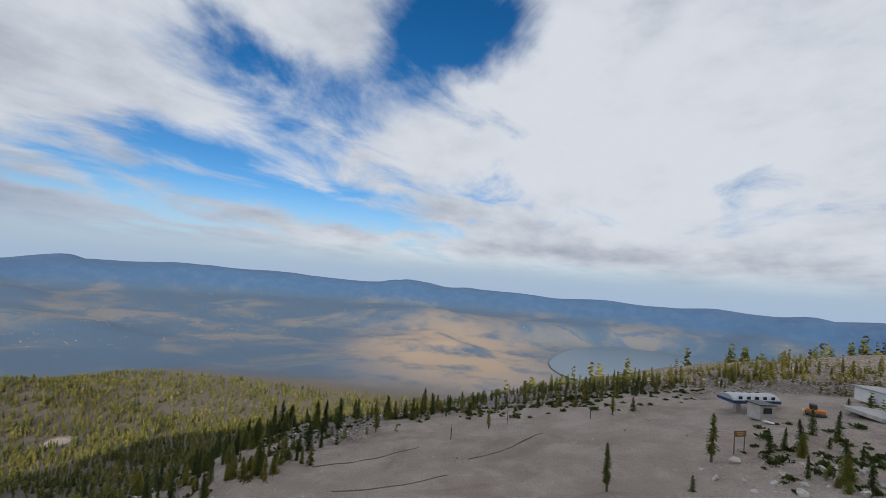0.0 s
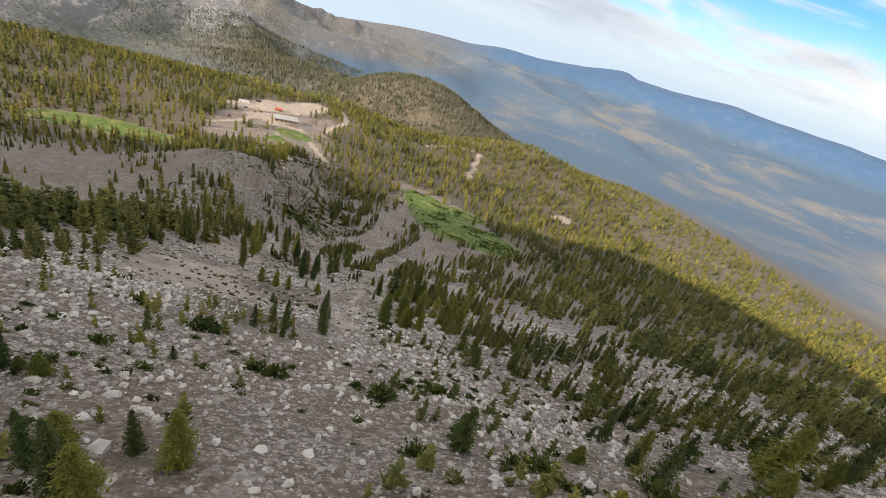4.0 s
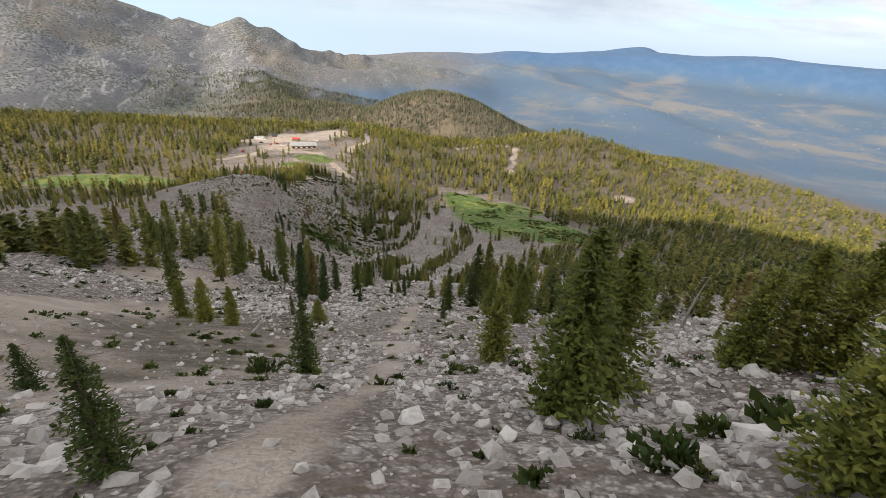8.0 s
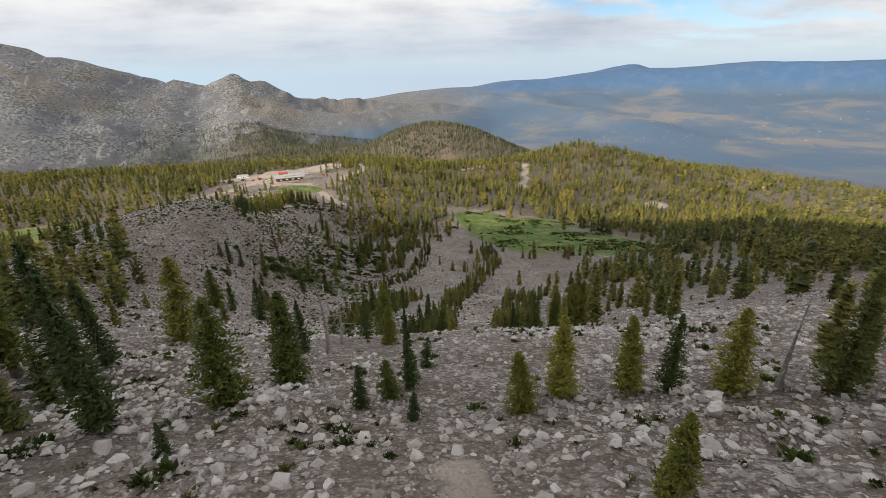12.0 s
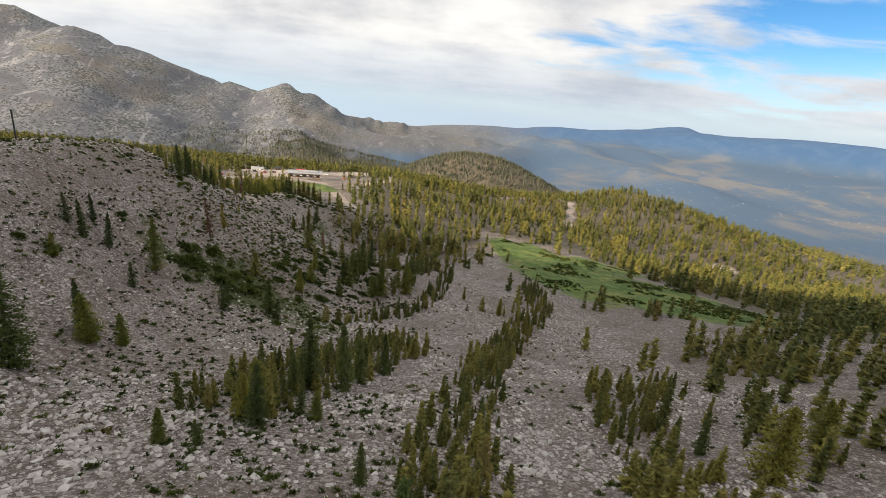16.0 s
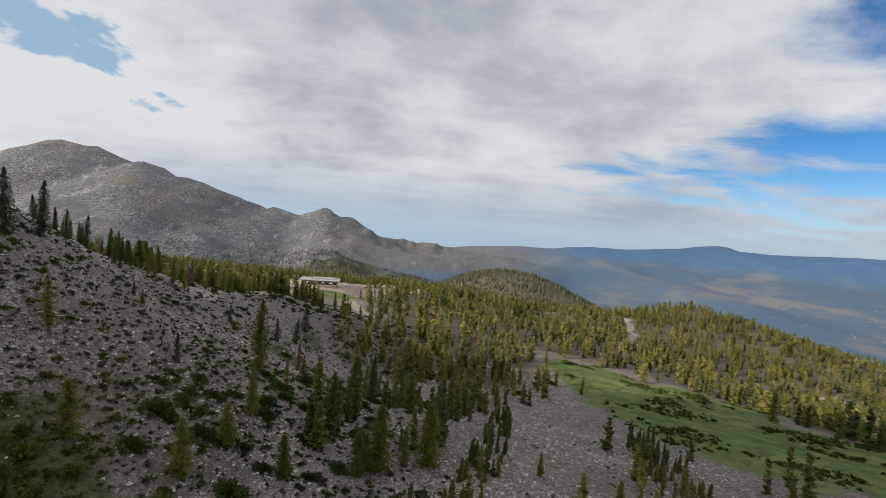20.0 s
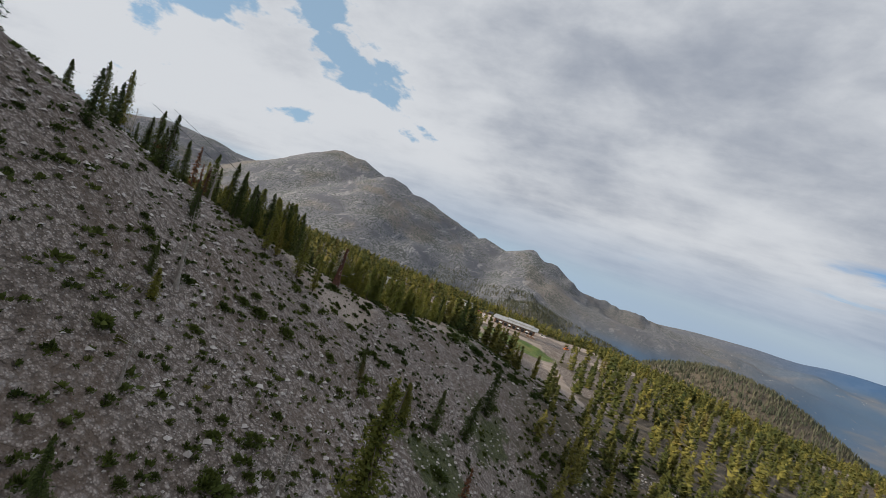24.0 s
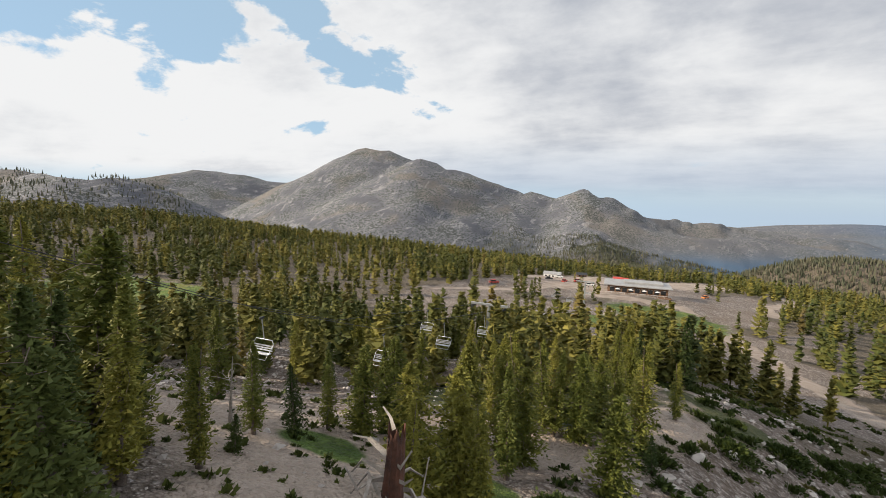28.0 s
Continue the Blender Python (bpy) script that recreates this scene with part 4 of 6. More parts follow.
forest("krummholz", "low wind-cut pines and brown brush on the mountain top", 4200, (70, 250, -40, 150), top_wood, SHORT, 1.0, 2.6, 15, "trees")
forest("young_fir_strip", "rows of young dark firs between tongues of scree", 9000, (116, 240, 245, 500), strip_wood, NEAR, 2.0, 5.2, 5, "young firs")
forest("bench_trees", "tall yellow-green pines on the bench beside the lift", 1500, (-60, 130, 485, 612), lambda x, y: bench_wood(x, y, 0.75) * (np.hypot(x - 103, y - 490) > 42), MIDDLE, 7, 10, 6, "trees")
forest("brow_trees", "dark wind-bent conifers crowding the brow of the mountain top", 2600, (110, 215, -40, 112), lambda x, y: np.maximum.reduce([0.5 * patch(x, y, 130, 78, 10, 9), 0.5 * patch(x, y, 150, 84, 14, 9), 0.9 * patch(x, y, 200, 0, 10, 34), 0.45 * patch(x, y, 168, 56, 8, 12), 0.4 * patch(x, y, 180, 34, 8, 12)]) * ramp(fbm(x, y, 9, 2, 140), -0.12, 0.08), NEAR, 1.8, 4.6, 26, "trees")
MOUND = [bush(rng, 28, 0.36) for _ in range(4)]
forest("heather_tufts", "low dark green and brown tufts among the stones", 11000, (60, 230, 60, 480), lambda x, y: (0.3 + 0.9 * fbm(x, y, 18, 3, 98)) * (1 - 0.75 * ramp(sand_zone(x, y), 0.3, 0.7)), MOUND, 0.18, 0.75, 7, "shrubs", SHRUB)
forest("spur_tufts", "dark low tufts dotted over the steep spur", 22000, (52, 165, 305, 520), lambda x, y: 0.3 + 0.4 * patch(x, y, 112, 425, 20, 30) + 0.8 * fbm(x, y, 14, 3, 100), MOUND, 0.25, 0.7, 17, "shrubs", SHRUB)
WIDE = [bush(rng, 200, 0.17, 0.45) for _ in range(4)]


def mats(x, y):
    top = 0.55 * ramp(fbm(x, y, 16, 3, 131), 0.02, 0.10) * ramp(y, 62, 84) * (1 - ramp(y, 150, 190)) * (np.abs(x - path_x(y)) > 4)
    return np.maximum(ramp(brush_zone(x, y), 0.3, 0.5) * 0.8, top)


SOFT = [bush(rng, 84, 0.23, 0.5) for _ in range(5)]


def summit_brush(x, y):
    return np.maximum.reduce([0.9 * patch(x, y, 133, -4, 9, 8), 0.7 * patch(x, y, 112, 96, 12, 12), 0.6 * patch(x, y, 122, 82, 9, 7), 0.6 * patch(x, y, 150, 84, 14, 9), 0.7 * patch(x, y, 168, 52, 9, 14), 0.7 * patch(x, y, 178, 24, 10, 18)]) * ramp(fbm(x, y, 5, 2, 132), -0.2, 0.05)


forest("summit_brush", "brown-green brush in clumps at the edge of the sand", 5000, (95, 195, -20, 115), summit_brush, SOFT, 0.5, 1.3, 23, "shrubs", SHRUB)
forest("basin_brush", "dense olive and green brush on the lower scree", 5200, (100, 178, 385, 590), lambda x, y: np.clip(0.10 + 1.9 * fbm(x, y, 12, 3, 133) + 0.35 * ramp(y, 500, 530) + 0.75 * patch(x, y, 141, 436, 15, 30, -15), 0, 1) * (1 - 0.6 * ramp(sand_zone(x, y), 0.4, 0.7)), SOFT, 0.45, 1.5, 24, "shrubs", SHRUB)
forest("run_brush", "low olive brush scattered over the stony slope", 11000, (88, 190, 100, 385), lambda x, y: np.clip(0.14 + 1.5 * fbm(x, y, 10, 3, 134), 0, 1) * (np.abs(x - path_x(y)) > 3.5), SOFT, 0.25, 0.85, 25, "shrubs", SHRUB)
forest("manzanita_mats", "dense dark green mats of brush on the scree slope", 4200, (30, 200, 62, 560), mats, WIDE, 0.6, 2.0, 8, "shrubs", SHRUB)

# ---- stones ----
def rock(rng, rough=0.35, fine=False):
    """One angular block of granite about one metre across."""
    bm = bmesh.new()
    bmesh.ops.create_icosphere(bm, subdivisions=2 if fine else 1, radius=0.5)
    cut = rng.normal(0, 1, (9, 3))
    cut /= np.linalg.norm(cut, axis=1)[:, None]
    off = rng.uniform(0.17, 0.42, 9)
    v = np.array([q.co[:] for q in bm.verts])
    f = np.array([[c.index for c in q.verts] for q in bm.faces])
    bm.free()
    for n, d in zip(cut, off):
        over = np.maximum(v @ n - d, 0)
        v -= over[:, None] * n
    return v * rng.uniform(0.75, 1.3, 3) + rng.normal(0, 0.03 * rough, v.shape), f


BLOCKS = [rock(rng) for _ in range(8)]
CHIPS = [(np.array([[0.5, 0, 0], [0, 0.4, 0.05], [-0.45, 0.1, 0], [0, -0.45, 0], [0.05, 0, 0.32]]) * rng.uniform(0.7, 1.3, (5, 1)), np.array([[0, 1, 4], [1, 2, 4], [2, 3, 4], [3, 0, 4]])) for _ in range(6)]


def scree(x, y):
    bare = (1 - 0.9 * ramp(sand_zone(x, y), 0.3, 0.6)) * (1 - ramp(grass_zone(x, y), 0.2, 0.5))
    lumps = 0.35 + 1.5 * fbm(x, y, 16, 4, 110)
    heap = np.maximum.reduce([patch(x, y, cx, cy, 8, 10) for cx, cy in ((131, 215), (132, 235), (127, 262), (141, 246), (136, 328), (112, 340), (152, 170), (166, 178), (168, 241), (128, 232), (138, 246), (124, 180), (150, 128), (112, 150), (122, 8), (118, 98))])
    return np.clip(np.maximum(lumps, heap) * bare, 0, 1)


def stones(name, label, count, box, kinds, lo, hi, seed, power=2.2, chance=scree):
    r = np.random.default_rng(seed)
    x, y = scatter(r, count, box, chance)
    size = lo + (hi - lo) * r.uniform(0, 1, len(x)) ** power
    v, f, t = crowd(r, kinds, x, y, height(x, y) + 0.05 * size, size)
    tagged(new(name, mesh_of(name, v, f, STONE, False)), label, "stones", kind="stuff")


stones("scree_blocks", "angular pale granite blocks of the scree", 76000, (98, 205, 95, 350), BLOCKS, 0.13, 0.85, 11, 3.0)
stones("scree_chips", "small pale granite chips littering the slope", 170000, (85, 235, 60, 440), CHIPS, 0.14, 0.7, 12)
stones("bench_stones", "grey granite blocks on the spur and the basin's edge", 84000, (52, 240, 320, 560), CHIPS, 0.2, 0.9, 13)
stones("summit_stones", "pale granite stones on the mountain top", 5000, (90, 220, -30, 100), BLOCKS, 0.2, 0.9, 14)

# ---- single trees, snags, shrubs, logs and boulders along the flight ----
r7 = np.random.default_rng(77)


def tree_kind(name, label, category, high, wide, whorls, arms, sprays, leaf, bare, ragged, limbs=10, mat=None, slim=0.35, taper=0.78):
    """One conifer as a thing: trunk and crown under an empty at its foot."""
    thing = tagged(new(name), label, category, "conifers along the slope")
    part("trunk", mesh_of("trunk", *joined(stem(r7, high * 0.97, 0.016 * high + 0.05, 7, 6), bare_limbs(r7, high * 0.9, wide * 0.8, limbs, 0.06, 0.02)), BARK, True), BARK, thing)
    part("crown", mesh_of("crown", *conifer(r7, high, wide, whorls, arms, sprays, leaf, bare, ragged, slim, taper), mat or PINE, False), mat or PINE, thing)
    return thing


def put(kind, x, y, size=1.0, turn=None, lean=0.0, sink=0.15):
    turn = r7.uniform(0, 360) if turn is None else turn
    return copy_thing(kind, pose(x, y, float(height(x, y)) - sink, r7.normal(0, 2) + lean, r7.normal(0, 2), turn) @ Matrix.Scale(size, 4))


BROAD = tree_kind("bushy_pine", "bushy yellow-green pine with dense drooping needles", "conifer", 6.0, 2.25, 32, 11, 11, 0.20, 0.05, 0.45, 16, None, 0.34, 0.5)
FIR = tree_kind("fir_tree", "dark green narrow fir on the stony slope", "conifer", 7.0, 1.75, 34, 9, 9, 0.20, 0.05, 0.35, 10, DARK_FIR, 0.32, 0.62)
THIN = tree_kind("slender_pine", "slender ragged pine with bare lower trunk", "conifer", 6.5, 1.6, 26, 8, 7, 0.23, 0.2, 0.6, 26, None, 0.32, 0.6)
YOUNG = tree_kind("young_fir", "young bushy fir rooted among stones", "conifer", 3.0, 1.1, 20, 9, 8, 0.14, 0.03, 0.4, 10, DARK_FIR, 0.32, 0.6)
TALL = tree_kind("tall_pine", "tall golden-green pine with a straight brown trunk", "conifer", 9.5, 2.3, 38, 9, 9, 0.24, 0.12, 0.45, 24, None, 0.32, 0.6)
LOW = tree_kind("dwarf_pine", "low wind-cut pine spreading over sand", "conifer", 2.6, 1.9, 13, 15, 14, 0.17, 0.03, 0.4, 14, None, 0.30, 0.55)
RUST = tree_kind("dead_conifer", "dead conifer with rust-brown needles among bare limbs", "dead tree", 6.2, 1.5, 17, 6, 4, 0.30, 0.18, 0.6, 34, RUSTY, 0.25)


def snag_kind(high, limbs, seed):
    r = np.random.default_rng(seed)
    thing = tagged(new("dead_tree"), "bare grey dead tree with broken limbs", "dead tree", "dead trees")
    part("trunk", mesh_of("trunk", *stem(r, high, 0.03 * high, 7, 6, 0.05), GREY_WOOD, True), GREY_WOOD, thing)
    for _ in range(limbs):
        part("limb", mesh_of("limb", *bare_limbs(r, high, 0.34 * high, 1, 0.2, 0.035), GREY_WOOD), GREY_WOOD, thing)
    return thing


DEAD = snag_kind(4.7, 18, 9)
KINDS = (BROAD, FIR, THIN, YOUNG, RUST, DEAD)

# trees by stretch of the slope: kind, easting, northing, size
TOP_TREES = ((LOW, 113.8, 96.1, 1.74), (LOW, 116.4, 86.5, 0.61), (LOW, 119.3, 84.1, 0.71), (LOW, 121.1, 87.6, 0.70), (YOUNG, 129.9, 89.5, 1.20), (YOUNG, 135.2, 93.6, 0.80), (YOUNG, 208.2, 113.4, 1.40), (YOUNG, 113.9, 90.9, 0.46), (FIR, 133.2, 85.4, 0.66), (FIR, 141.7, 97.1, 0.80), (FIR, 146.4, 94.3, 0.80), (FIR, 145.4, 87.1, 0.91), (FIR, 172.4, 108.5, 1.10), (FIR, 138.6, 85.8, 0.67), (FIR, 175.2, 116.3, 0.95), (BROAD, 160.2, 93.4, 1.07), (BROAD, 128.4, 83.1, 0.54), (BROAD, 147.6, 85.7, 0.70))
CREST_TREES = ((TALL, 91.7, 473.5, 0.53), (TALL, 97.7, 477.0, 0.67), (TALL, 98.3, 479.0, 0.62), (TALL, 102.2, 480.1, 0.75), (TALL, 104.2, 482.2, 0.55), (FIR, 98.2, 463.3, 0.54), (FIR, 92.8, 474.2, 0.90), (FIR, 93.2, 476.2, 0.65), (FIR, 109.6, 452.5, 0.46), (FIR, 118.1, 479.2, 0.39), (FIR, 126.4, 491.3, 1.01), (FIR, 129.5, 500.3, 1.15), (BROAD, 123.7, 484.7, 0.97))
OTHER_TREES = ((LOW, 124.0, 101.5, 0.90), (LOW, 138.0, 98.5, 0.90), (YOUNG, 132.0, 106.0, 0.90), (YOUNG, 142.0, 120.0, 0.90), (LOW, 164.0, 106.0, 0.90), (LOW, 161.0, 113.0, 1.00), (YOUNG, 158.0, 117.0, 1.10), (YOUNG, 140.0, 107.0, 0.60), (YOUNG, 116.0, 110.0, 0.90), (YOUNG, 112.0, 113.0, 1.10))
EDGE_TREES = ((LOW, 126.5, 100.3, 1.90), (LOW, 137.5, 99.6, 1.18), (LOW, 119.9, 96.5, 0.57), (LOW, 117.9, 102.9, 0.64), (YOUNG, 141.4, 118.1, 1.40), (YOUNG, 152.5, 114.1, 1.15), (YOUNG, 150.3, 106.2, 0.92), (BROAD, 163.9, 115.3, 1.02), (BROAD, 189.2, 113.9, 1.02), (BROAD, 113.8, 111.1, 0.59), (BROAD, 115.0, 106.1, 0.43), (FIR, 168.4, 107.9, 1.10), (FIR, 115.2, 121.9, 0.54), (FIR, 113.3, 119.4, 0.49))
STAND_TREES = ((TALL, 97.4, 498.6, 0.58), (TALL, 99.4, 501.6, 0.63), (TALL, 98.6, 507.7, 0.78), (TALL, 85.8, 496.6, 0.51), (TALL, 88.2, 509.6, 0.66), (TALL, 87.3, 515.9, 0.79), (TALL, 104.1, 526.3, 0.65), (TALL, 107.2, 530.6, 0.63), (TALL, 100.7, 526.8, 0.74), (TALL, 96.4, 526.7, 0.77), (TALL, 93.7, 521.2, 0.76), (TALL, 86.5, 528.3, 0.95))
GULLY_TREES = ((BROAD, 172.2, 218.4, 1.44), (BROAD, 177.0, 219.4, 1.52), (TALL, 164.9, 227.9, 1.50), (BROAD, 187.5, 221.3, 1.85), (FIR, 156.3, 223.0, 1.21), (BROAD, 171.8, 225.4, 1.63), (FIR, 162.3, 228.1, 1.9), (FIR, 135.0, 231.0, 1.43), (FIR, 131.3, 231.8, 1.65), (FIR, 141.5, 232.0, 0.49), (BROAD, 179.2, 232.7, 1.9), (BROAD, 159.1, 234.5, 0.63), (FIR, 172.3, 234.7, 1.48), (FIR, 174.6, 240.5, 1.08), (YOUNG, 140.5, 242.3, 0.62), (DEAD, 172.9, 242.4, 1.3), (FIR, 166.6, 243.7, 0.76), (BROAD, 171.0, 243.8, 0.98), (BROAD, 157.8, 244.4, 0.72), (YOUNG, 151.6, 244.4, 0.68), (BROAD, 164.8, 244.9, 0.86), (FIR, 136.7, 245.4, 1.19), (BROAD, 160.8, 245.8, 0.93), (FIR, 148.8, 246.7, 0.47), (BROAD, 150.6, 248.0, 0.52), (BROAD, 141.4, 248.5, 1.15), (FIR, 152.1, 249.5, 0.69), (BROAD, 143.9, 253.8, 1.24), (YOUNG, 154.0, 254.8, 0.96), (FIR, 128.6, 256.7, 1.56))
GULLY_TREES_A = ((TALL, 124.1, 258.9, 1.51), (LOW, 142.6, 259.4, 1.07), (FIR, 128.6, 261.5, 1.19))
FAN_TREES = ((FIR, 143.8, 262.8, 0.8), (BROAD, 151.9, 266.7, 0.8), (DEAD, 146.8, 268.7, 1.3), (FIR, 149.6, 275.7, 0.92), (BROAD, 127.6, 279.1, 1.9), (BROAD, 152.7, 296.6, 1.9), (BROAD, 143.9, 297.0, 0.84), (BROAD, 192.2, 298.0, 1.64), (BROAD, 146.3, 298.2, 0.79), (BROAD, 191.2, 300.3, 1.66), (BROAD, 187.8, 300.4, 1.42), (BROAD, 183.5, 300.4, 1.41), (FIR, 179.2, 301.6, 0.95), (FIR, 160.2, 301.8, 1.08), (FIR, 157.1, 302.8, 1.0), (FIR, 162.0, 303.3, 1.4), (BROAD, 223.6, 319.1, 1.15), (BROAD, 200.4, 325.6, 1.51), (BROAD, 116.3, 330.5, 0.87), (FIR, 198.9, 332.6, 0.87), (BROAD, 215.6, 333.3, 1.23), (BROAD, 148.5, 339.5, 1.22), (YOUNG, 152.7, 339.8, 1.22), (FIR, 121.9, 342.1, 1.9), (BROAD, 111.0, 342.7, 1.9), (FIR, 114.8, 342.9, 1.27))
HOLLOW_TREES = ((BROAD, 121.8, 354.5, 1.28), (BROAD, 124.1, 357.7, 0.89), (FIR, 115.8, 377.1, 0.74), (FIR, 108.5, 384.2, 1.01), (TALL, 115.2, 387.0, 1.31), (FIR, 104.1, 387.9, 0.83), (FIR, 127.5, 388.6, 1.01), (FIR, 126.8, 393.6, 0.9), (FIR, 135.4, 396.0, 1.38), (BROAD, 127.9, 412.4, 1.19), (RUST, 115.8, 415.5, 1.76), (BROAD, 138.7, 416.6, 1.22), (THIN, 116.5, 423.7, 1.31), (BROAD, 140.2, 425.8, 1.09))
SPUR_TREES = ((BROAD, 158.5, 432.5, 1.28), (YOUNG, 191.2, 432.8, 0.92), (FIR, 101.6, 432.9, 1.46), (TALL, 98.3, 433.0, 0.55), (BROAD, 202.7, 433.3, 1.07), (BROAD, 161.6, 435.2, 1.9), (FIR, 98.4, 436.0, 0.65), (TALL, 139.8, 436.3, 0.98), (BROAD, 170.3, 438.7, 1.9), (FIR, 125.9, 438.8, 0.77), (TALL, 88.0, 439.1, 0.3), (DEAD, 95.3, 440.3, 1.29), (FIR, 100.2, 441.2, 1.41), (FIR, 89.6, 441.7, 0.3), (BROAD, 150.7, 450.8, 1.52), (FIR, 96.8, 451.4, 0.84), (BROAD, 111.8, 451.7, 0.47), (DEAD, 128.4, 452.8, 1.3), (FIR, 90.0, 457.3, 0.72), (TALL, 84.5, 458.7, 0.69), (BROAD, 153.8, 459.9, 1.9), (TALL, 84.3, 461.1, 0.8), (FIR, 93.0, 461.9, 1.02), (FIR, 100.4, 462.0, 0.56), (FIR, 84.2, 463.4, 0.37), (FIR, 83.9, 465.1, 0.67), (BROAD, 166.4, 465.6, 1.58), (FIR, 157.2, 466.8, 1.62), (RUST, 90.8, 469.8, 0.78), (DEAD, 87.9, 473.6, 1.3))
SPUR_TREES_A = ((RUST, 84.6, 473.9, 0.72), (FIR, 78.1, 474.2, 0.44), (FIR, 88.4, 476.7, 1.13), (FIR, 71.6, 476.8, 0.4), (FIR, 90.4, 476.8, 1.06), (RUST, 136.7, 477.2, 1.33), (FIR, 92.0, 477.5, 0.87), (DEAD, 71.5, 479.2, 1.3), (BROAD, 90.8, 480.1, 0.83), (FIR, 117.2, 480.4, 0.55), (RUST, 72.7, 481.5, 1.38), (BROAD, 88.9, 486.4, 1.32), (FIR, 70.3, 486.8, 1.54), (BROAD, 91.0, 488.3, 1.16), (FIR, 94.0, 488.4, 1.16), (BROAD, 87.7, 488.6, 1.14), (BROAD, 79.9, 490.9, 1.62))
BENCH_TREES = ((FIR, 91.2, 489.2, 1.04), (TALL, 89.5, 491.6, 0.82), (TALL, 89.6, 494.5, 0.59), (TALL, 86.3, 499.8, 0.59), (FIR, 86.2, 502.9, 0.68), (BROAD, 89.1, 509.9, 1.22), (BROAD, 96.9, 500.3, 1.13), (BROAD, 97.8, 502.2, 1.2), (TALL, 97.1, 511.1, 0.93), (BROAD, 95.2, 509.6, 1.29), (TALL, 97.9, 517.9, 0.84), (BROAD, 104.1, 510.7, 1.12), (TALL, 104.8, 520.4, 0.96), (FIR, 107.9, 546.1, 1.35), (FIR, 89.2, 488.8, 1.02), (BROAD, 88.0, 507.3, 1.08), (TALL, 86.4, 505.7, 0.59), (BROAD, 100.5, 518.5, 1.23), (FIR, 91.7, 478.7, 0.85), (FIR, 93.1, 481.1, 1.07), (BROAD, 92.4, 483.0, 1.26), (TALL, 91.0, 485.5, 0.83), (FIR, 90.6, 487.5, 1.21), (BROAD, 94.6, 478.1, 0.53), (BROAD, 86.5, 492.0, 1.57))
HEAD_TREES = ((FIR, 129.6, 140.5, 0.39), (BROAD, 153.6, 141.8, 0.62), (BROAD, 159.8, 142.7, 0.58), (DEAD, 161.9, 143.2, 0.76), (FIR, 126.2, 145.0, 0.51), (BROAD, 155.5, 146.5, 0.63), (FIR, 129.8, 147.1, 0.69), (BROAD, 144.4, 147.2, 0.44), (FIR, 134.5, 147.9, 0.68), (BROAD, 148.6, 149.1, 0.36), (FIR, 127.9, 149.5, 0.59), (BROAD, 155.1, 149.8, 0.69), (FIR, 134.2, 151.4, 0.43), (FIR, 134.7, 155.9, 0.51), (FIR, 164.5, 157.5, 0.83), (FIR, 135.9, 159.8, 0.39))
PITCH_TREES = ((BROAD, 150.2, 163.1, 0.8), (FIR, 135.2, 166.2, 0.52), (BROAD, 147.3, 169.4, 1.23), (BROAD, 164.0, 172.5, 1.27), (BROAD, 151.7, 173.3, 1.36), (BROAD, 163.0, 174.1, 1.26), (BROAD, 160.7, 174.9, 1.1), (YOUNG, 126.3, 176.9, 0.92), (BROAD, 158.8, 184.0, 1.35), (FIR, 137.1, 183.3, 0.88), (BROAD, 150.0, 183.3, 1.11), (BROAD, 164.0, 189.0, 1.15), (BROAD, 159.6, 200.8, 1.21), (LOW, 135.9, 207.6, 1.19), (FIR, 152.0, 207.7, 0.45), (FIR, 132.8, 208.1, 0.5), (BROAD, 160.0, 212.5, 1.12))
SIDE_TREES = ((BROAD, 125.1, 201.4, 0.93), (BROAD, 128.3, 199.3, 0.76), (BROAD, 121.2, 206.2, 0.84), (TALL, 114.0, 223.1, 1.34), (TALL, 113.9, 246.0, 1.7), (TALL, 114.3, 261.1, 1.44), (BROAD, 132.0, 240.2, 1.7), (BROAD, 95.0, 236.8, 1.67), (TALL, 95.0, 251.0, 1.22), (BROAD, 96.6, 261.2, 1.7), (TALL, 87.4, 294.2, 1.48), (FIR, 119.8, 356.6, 1.18), (BROAD, 107.8, 370.6, 0.73), (FIR, 106.1, 381.5, 1.07), (FIR, 103.4, 381.7, 0.83), (FIR, 128.3, 516.1, 1.43), (TALL, 134.9, 452.1, 1.7), (BROAD, 148.8, 424.9, 1.1), (YOUNG, 137.3, 394.5, 1.7), (FIR, 157.0, 350.2, 1.54), (FIR, 159.2, 354.4, 1.12), (BROAD, 154.8, 338.1, 0.69), (FIR, 149.3, 334.7, 1.1), (BROAD, 147.2, 336.8, 0.94), (YOUNG, 146.2, 328.1, 0.98), (BROAD, 142.8, 328.5, 0.63), (FIR, 160.4, 321.6, 0.6), (FIR, 152.5, 348.6, 1.6), (FIR, 162.7, 360.2, 1.14), (FIR, 150.8, 345.9, 0.96))
for stretch in (SIDE_TREES, HEAD_TREES, PITCH_TREES, GULLY_TREES, GULLY_TREES_A, FAN_TREES, HOLLOW_TREES, SPUR_TREES, SPUR_TREES_A, EDGE_TREES, STAND_TREES, TOP_TREES, CREST_TREES, OTHER_TREES, BENCH_TREES):
    for kind, x, y, s in stretch:
        put(kind, x, y, s)

# the stand beside the lift
spots, tries = [], 0
